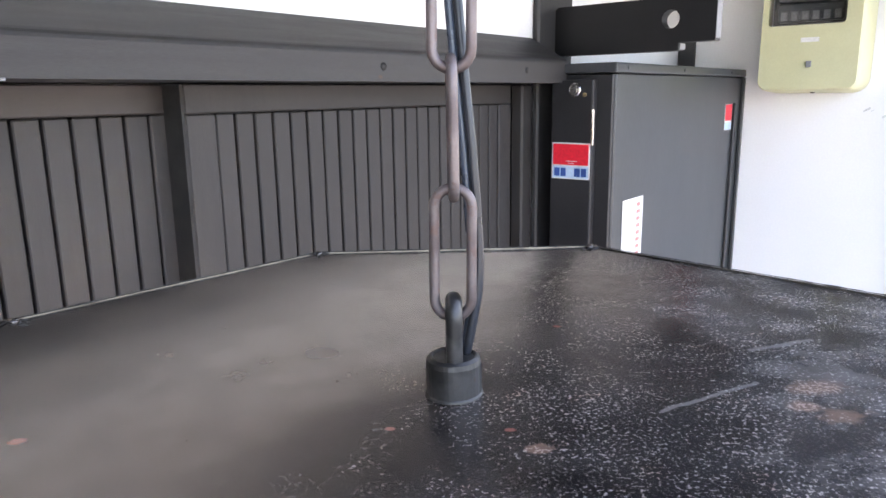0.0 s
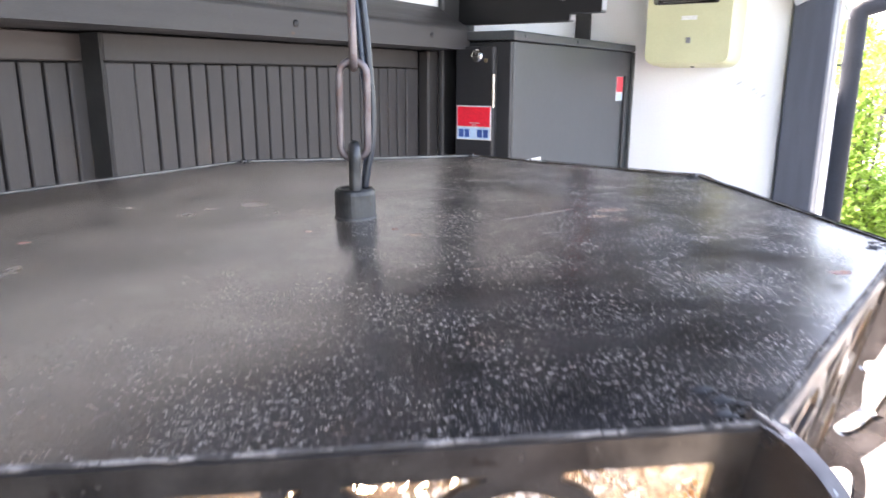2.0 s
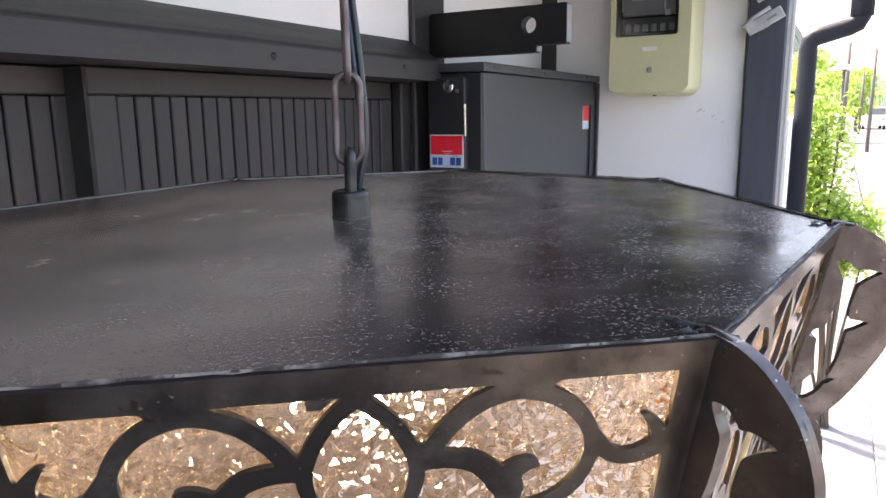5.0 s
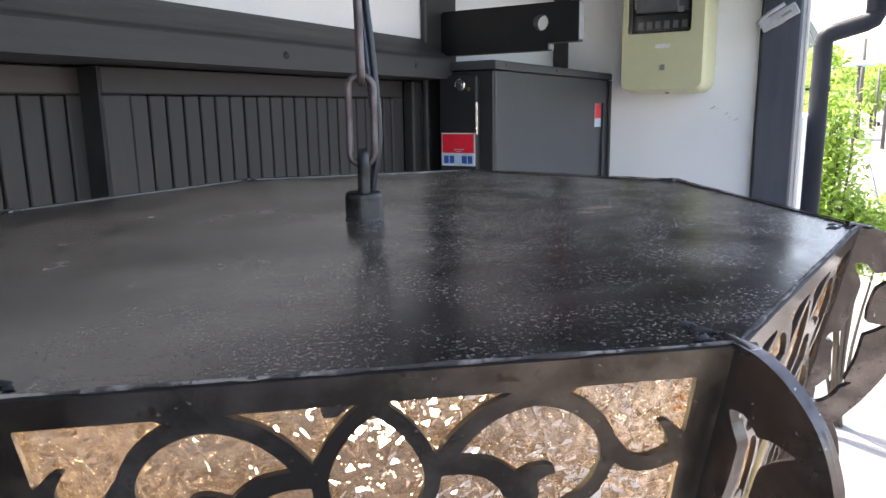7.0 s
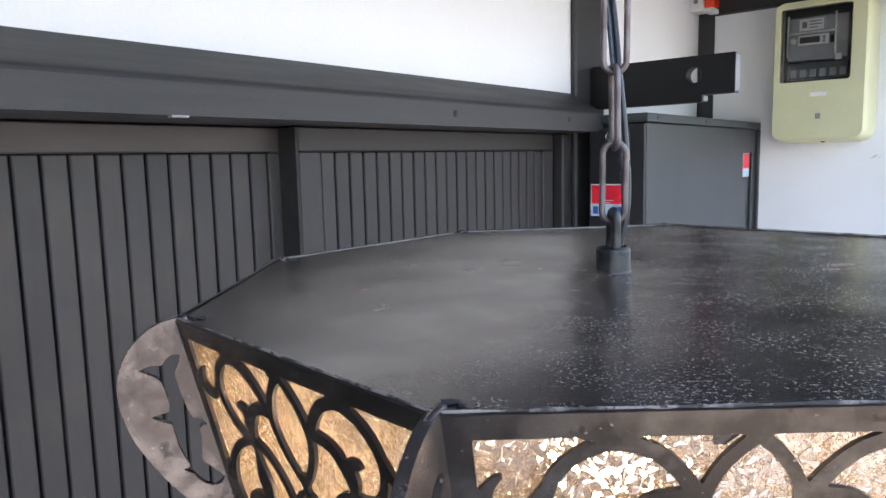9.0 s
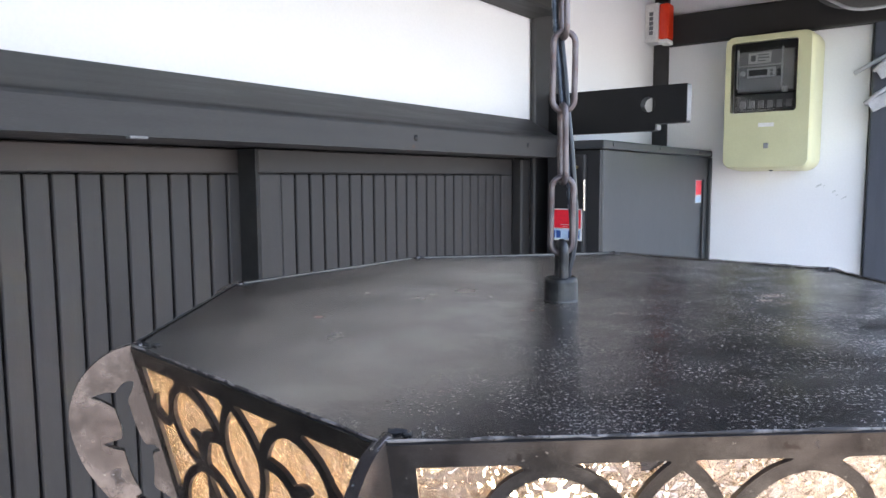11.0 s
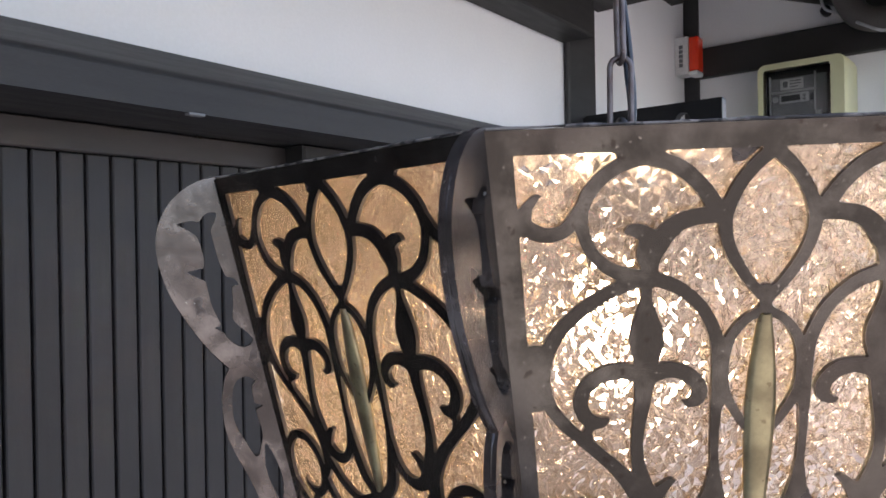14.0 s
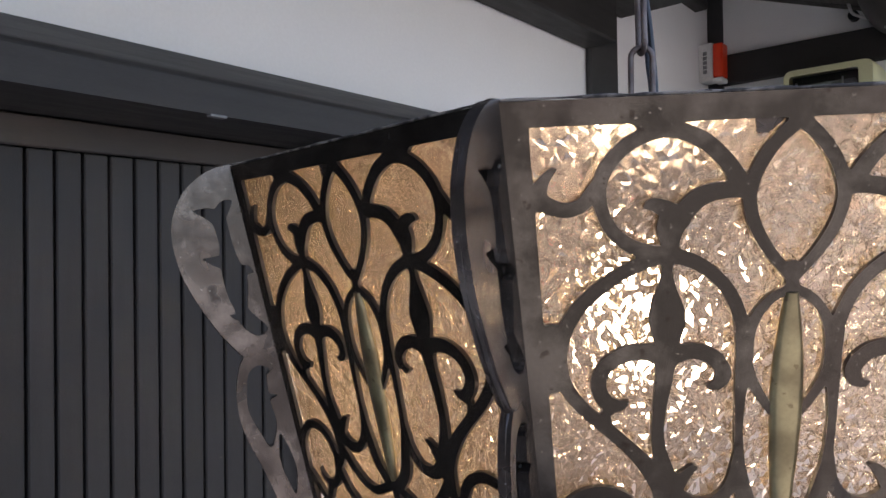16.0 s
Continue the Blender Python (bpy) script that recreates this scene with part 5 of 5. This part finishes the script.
# ---- scuffs on the short wall ----
def make_scuffs():
    rng = random.Random(9)
    wall_ob = bpy.data.objects["wall_east"]
    for y, z, w, h in ((0.101, 1.937, 0.008, 0.0026), (0.092, 1.935, 0.003, 0.0012), (0.072, 1.924, 0.004, 0.0030), (0.066, 1.917, 0.003, 0.0012), (0.053, 1.912, 0.006, 0.0016)):
        ring = []
        for k in range(9):
            a = 2 * math.pi * k / 9
            r = rng.uniform(0.6, 1.1)
            ring.append((y + math.cos(a) * w * r, z + math.sin(a) * h * r - (math.cos(a) * w * 0.5)))
        bm = bmesh.new()
        f = [bm.verts.new((PX - 0.0004, p, q)) for p, q in ring]
        g = [bm.verts.new((PX + 0.0001, p, q)) for p, q in ring]
        bm.faces.new(f)
        for k in range(9):
            bm.faces.new((f[k], f[(k + 1) % 9], g[(k + 1) % 9], g[k]))
        bmesh.ops.recalc_face_normals(bm, faces=bm.faces)
        part("scuff", bm, M_scuff, wall_ob)


M_scuff = paint("grey_scuff", (0.64, 0.65, 0.64), (0.47, 0.49, 0.48), 0.85, 300, 900)
make_scuffs()


# ---- the street beyond ----
def make_shrub(x, y, h, w, low, seed, count):
    rng = random.Random(seed)
    th = empty("shrub", pose(x, y, 0.10))
    tips = []
    for k in range(16):
        bm = bmesh.new()
        a, lean = rng.uniform(0, 6.28), rng.uniform(0.15, 0.9) * w
        top = Vector((math.cos(a) * lean, math.sin(a) * lean, h * rng.uniform(0.45, 0.98)))
        q = [Vector((rng.uniform(-0.04, 0.04), rng.uniform(-0.04, 0.04), -0.02)), Vector((top.x * 0.35, top.y * 0.35, top.z * 0.4)), Vector((top.x * 0.75, top.y * 0.75, top.z * 0.75)), top]
        pts = [tuple(p) for p in spline([tuple(v) for v in q], 4)]
        add_tube(bm, pts, [0.012 * (1 - 0.8 * i / (len(pts) - 1)) for i in range(len(pts))], 6)
        tips += [Vector(p) for p in pts[3:] if p[2] > low]
        part("stem", bm, M_trunk, th)
    verts, faces = [], []
    for k in range(count):
        c = rng.choice(tips) + Vector((rng.gauss(0, 0.05), rng.gauss(0, 0.05), rng.gauss(0, 0.06)))
        m = Euler((rng.uniform(-1, 1), rng.uniform(-1, 1), rng.uniform(0, 6.3))).to_matrix()
        s = rng.uniform(0.012, 0.026)
        n = len(verts)
        for p in ((-1, 0, 0), (-0.3, 0.34, 0.1), (0.4, 0.32, 0.08), (1.2, 0, -0.15), (0.4, -0.32, 0.08), (-0.3, -0.34, 0.1), (0, 0, -0.06)):
            verts.append(tuple(c + m @ (Vector(p) * s)))
        faces += [(n + i, n + (i + 1) % 6, n + 6) for i in range(6)]
    me = bpy.data.meshes.new("leaves")
    me.from_pydata(verts, [], faces)
    ob = obj("leaves", me, M_leafy, th)
    tagged(ob, kind="stuff")
    tagged(th, "bright green leafy shrub by the pavement", "shrub")


def leaf_material():
    mat, nt, b = nodes_of("sunlit_leaf")
    geo = nt.nodes.new("ShaderNodeNewGeometry")
    c = ramp(nt, geo.outputs["Random Per Island"], [(0.0, (0.26, 0.40, 0.07)), (0.6, (0.42, 0.57, 0.13)), (1.0, (0.54, 0.66, 0.22))])
    n = tex(nt, "ShaderNodeTexNoise", 25)
    c = mix(nt, 1.0, c, ramp(nt, n.outputs[0], [(0.3, 0.8), (0.7, 1.1)]), 'MULTIPLY')
    nt.links.new(c, b.inputs["Base Color"])
    b.inputs["Roughness"].default_value = 0.5
    tr = nt.nodes.new("ShaderNodeBsdfTranslucent")
    nt.links.new(c, tr.inputs["Color"])
    mx = nt.nodes.new("ShaderNodeMixShader")
    mx.inputs[0].default_value = 0.7
    nt.links.new(b.outputs[0], mx.inputs[1])
    nt.links.new(tr.outputs[0], mx.inputs[2])
    nt.links.new(mx.outputs[0], nt.nodes["Material Output"].inputs["Surface"])
    return mat


M_leafy = leaf_material()
make_shrub(4.15, -0.06, 2.02, 0.15, 1.0, 3, 5200)
make_shrub(4.25, -0.20, 1.38, 0.19, 0.98, 8, 3400)


def make_tree(x, y, h, w, seed):
    rng = random.Random(seed)
    th = empty("tree", pose(x, y, 0))
    part("trunk", tube([(0, 0, -0.05), (0.1, 0, h * 0.3), (0.0, 0.1, h * 0.7)], [0.14, 0.11, 0.05], 8), M_trunk, th)
    verts, faces = [], []
    for k in range(2600):
        a, e = rng.uniform(0, 6.28), rng.uniform(-1, 1)
        rr = w * (0.55 + 0.5 * noise.noise((math.cos(a) * 1.3 + seed, math.sin(a) * 1.3, e * 1.5))) * rng.uniform(0.5, 1.05)
        c = Vector((math.cos(a) * rr * math.sqrt(1 - e * e), math.sin(a) * rr * math.sqrt(1 - e * e), h * 0.62 + e * h * 0.38))
        m = Euler((rng.uniform(0, 6), rng.uniform(0, 6), 0)).to_matrix()
        s, n = rng.uniform(0.06, 0.17), len(verts)
        for p in ((-1, 0, 0), (0, 0.7, 0.2), (1, 0.1, 0), (0, -0.7, -0.2)):
            verts.append(tuple(c + m @ (Vector(p) * s)))
        faces += [(n, n + 1, n + 2), (n, n + 2, n + 3)]
    me = bpy.data.meshes.new("crown")
    me.from_pydata(verts, [], faces)
    obj("crown", me, M_leafy, th)
    tagged(th, "distant roadside tree with a loose green crown", "tree", group="roadside trees")


for k, (x, y, h, w) in enumerate(((46, 1.6, 5.2, 3.0), (52, 4.5, 6.5, 3.2), (66, -1.2, 5.0, 2.6), (70, -5.0, 6.0, 3.0), (80, 0.8, 5.5, 3.0))):
    make_tree(x, y, h, w, k + 20)


def make_pole(x, y, r, h, name, label, mat):
    th = empty(name, pose(x, y, 0))
    part("shaft", tube([(0, 0, -0.1), (0, 0, h)], [r, r * 0.75], 16), mat, th, smooth=True)
    part("base_collar", tube([(0, 0, 0.0), (0, 0, 0.12)], r * 1.06, 16), mat, th)
    tagged(th, label, "pole")
    return th


p = make_pole(25.0, -1.94, 0.18, 11.0, "utility_pole", "grey concrete utility pole at the roadside", M_polegrey)
for x, y, r, h in ((36.0, -1.25, 0.08, 4.4), (44.0, -0.26, 0.12, 5.3), (60, -1.35, 0.10, 4.5)):
    make_pole(x, y, r, h, "utility_pole", "distant slim dark utility pole", M_farpole)


def make_street_lamp():
    """A shallow pale shade on a slim pole."""
    th = empty("street_lamp", pose(25, -0.126, 0))
    part("pole", tube([(0, 0, -0.05), (0, 0, 3.06)], [0.05, 0.04], 12), M_farpole, th, smooth=True)
    part("shade", lathe([(0.46, 3.06), (0.44, 3.10), (0.30, 3.17), (0.10, 3.21), (0.02, 3.22)], 32), M_blue, th, "pale blue shade", smooth=True)
    part("collar", lathe([(0.07, 3.02), (0.08, 3.055)], 16), M_farpole, th)
    tagged(th, "slim street lamp with a shallow pale blue shade", "street lamp")


make_street_lamp()


def make_sign():
    th = empty("road_sign", pose(24.6, -2.08, 3.63) @ Matrix.Scale(1.2, 4) @ pose(0, 0, -3.18))
    part("bracket", box((0.002, 0.02, 3.14), (0.24, 0.14, 3.22), 0.004), M_polegrey, th)
    m = Matrix.Translation((0, 0, 3.18)) @ pose(0, 0, 0, 0, -90)
    part("rim", lathe([(0.30, -0.01), (0.30, 0.008), (0.235, 0.009)], 32, m), M_red, th)
    part("field", lathe([(0.234, 0.0), (0.234, 0.0125)], 32, m), M_signblue, th)
    part("stroke", box((-0.015, -0.235, 3.15), (-0.0128, 0.235, 3.21), m=Matrix.Translation((0, 0, 3.18)) @ pose(0, 0, 0, 45) @ Matrix.Translation((0, 0, -3.18))), M_red, th)
    tagged(th, "round red and blue no-parking sign on the utility pole", "road sign")


M_signblue = paint("sign_blue", (0.05, 0.30, 0.70), None, 0.4)
make_sign()


def make_van():
    th = empty("van", pose(75, -2.6, 0, 0, 0, 4))
    prof = [(-2.2, 0.35), (-2.2, 1.0), (-2.05, 1.25), (-1.6, 1.95), (2.1, 1.98), (2.2, 1.7), (2.2, 0.35)]
    bm = prism(prof, -0.84, 0.84)
    part("body", bm, M_white, th, "white paint")
    part("windscreen", box((-2.02, -0.72, 1.28), (-1.62, 0.72, 1.86), m=None), M_meter, th)
    for x in (-1.4, 1.4):
        for y in (-0.8, 0.8):
            w = part("wheel", lathe([(0.31, -0.1), (0.32, 0.0), (0.31, 0.1)], 20, Matrix.Translation((x, y, 0.32)) @ pose(0, 0, 0, 90)), M_cable, th)
            part("rim", lathe([(0.18, -0.11), (0.17, 0.11)], 16, Matrix.Translation((x, y, 0.32)) @ pose(0, 0, 0, 90)), M_meterlight, w)
    for y in (-0.6, 0.6):
        part("headlight", box((-2.215, y - 0.14, 0.85), (-2.195, y + 0.14, 1.0)), M_window, th)
    tagged(th, "white van parked far along the street", "van")


make_van()


def make_hill():
    bm = bmesh.new()
    n = 160
    rows = []
    for j, (dist, rise) in enumerate(((300, 0.0), (340, 0.5), (400, 1.0), (460, 0.6))):
        row = []
        for i in range(n + 1):
            a = radians(-50 + 100 * i / n)
            h = rise * (19 + 30 * math.exp(-((math.degrees(a) - 4.6) / 2.2) ** 2) + 8 * noise.noise((i * 0.09, 2.0, 0)) + 3 * noise.noise((i * 0.5, j, 5)))
            row.append(bm.verts.new((math.cos(a) * dist, math.sin(a) * dist, h - 0.2)))
        rows.append(row)
    for r0, r1 in zip(rows, rows[1:]):
        for i in range(n):
            bm.faces.new((r0[i], r0[i + 1], r1[i + 1], r1[i]))
    structure(part("backdrop", bm, M_hill, smooth=True), "wooded hills at the end of the street", "hills")


make_hill()
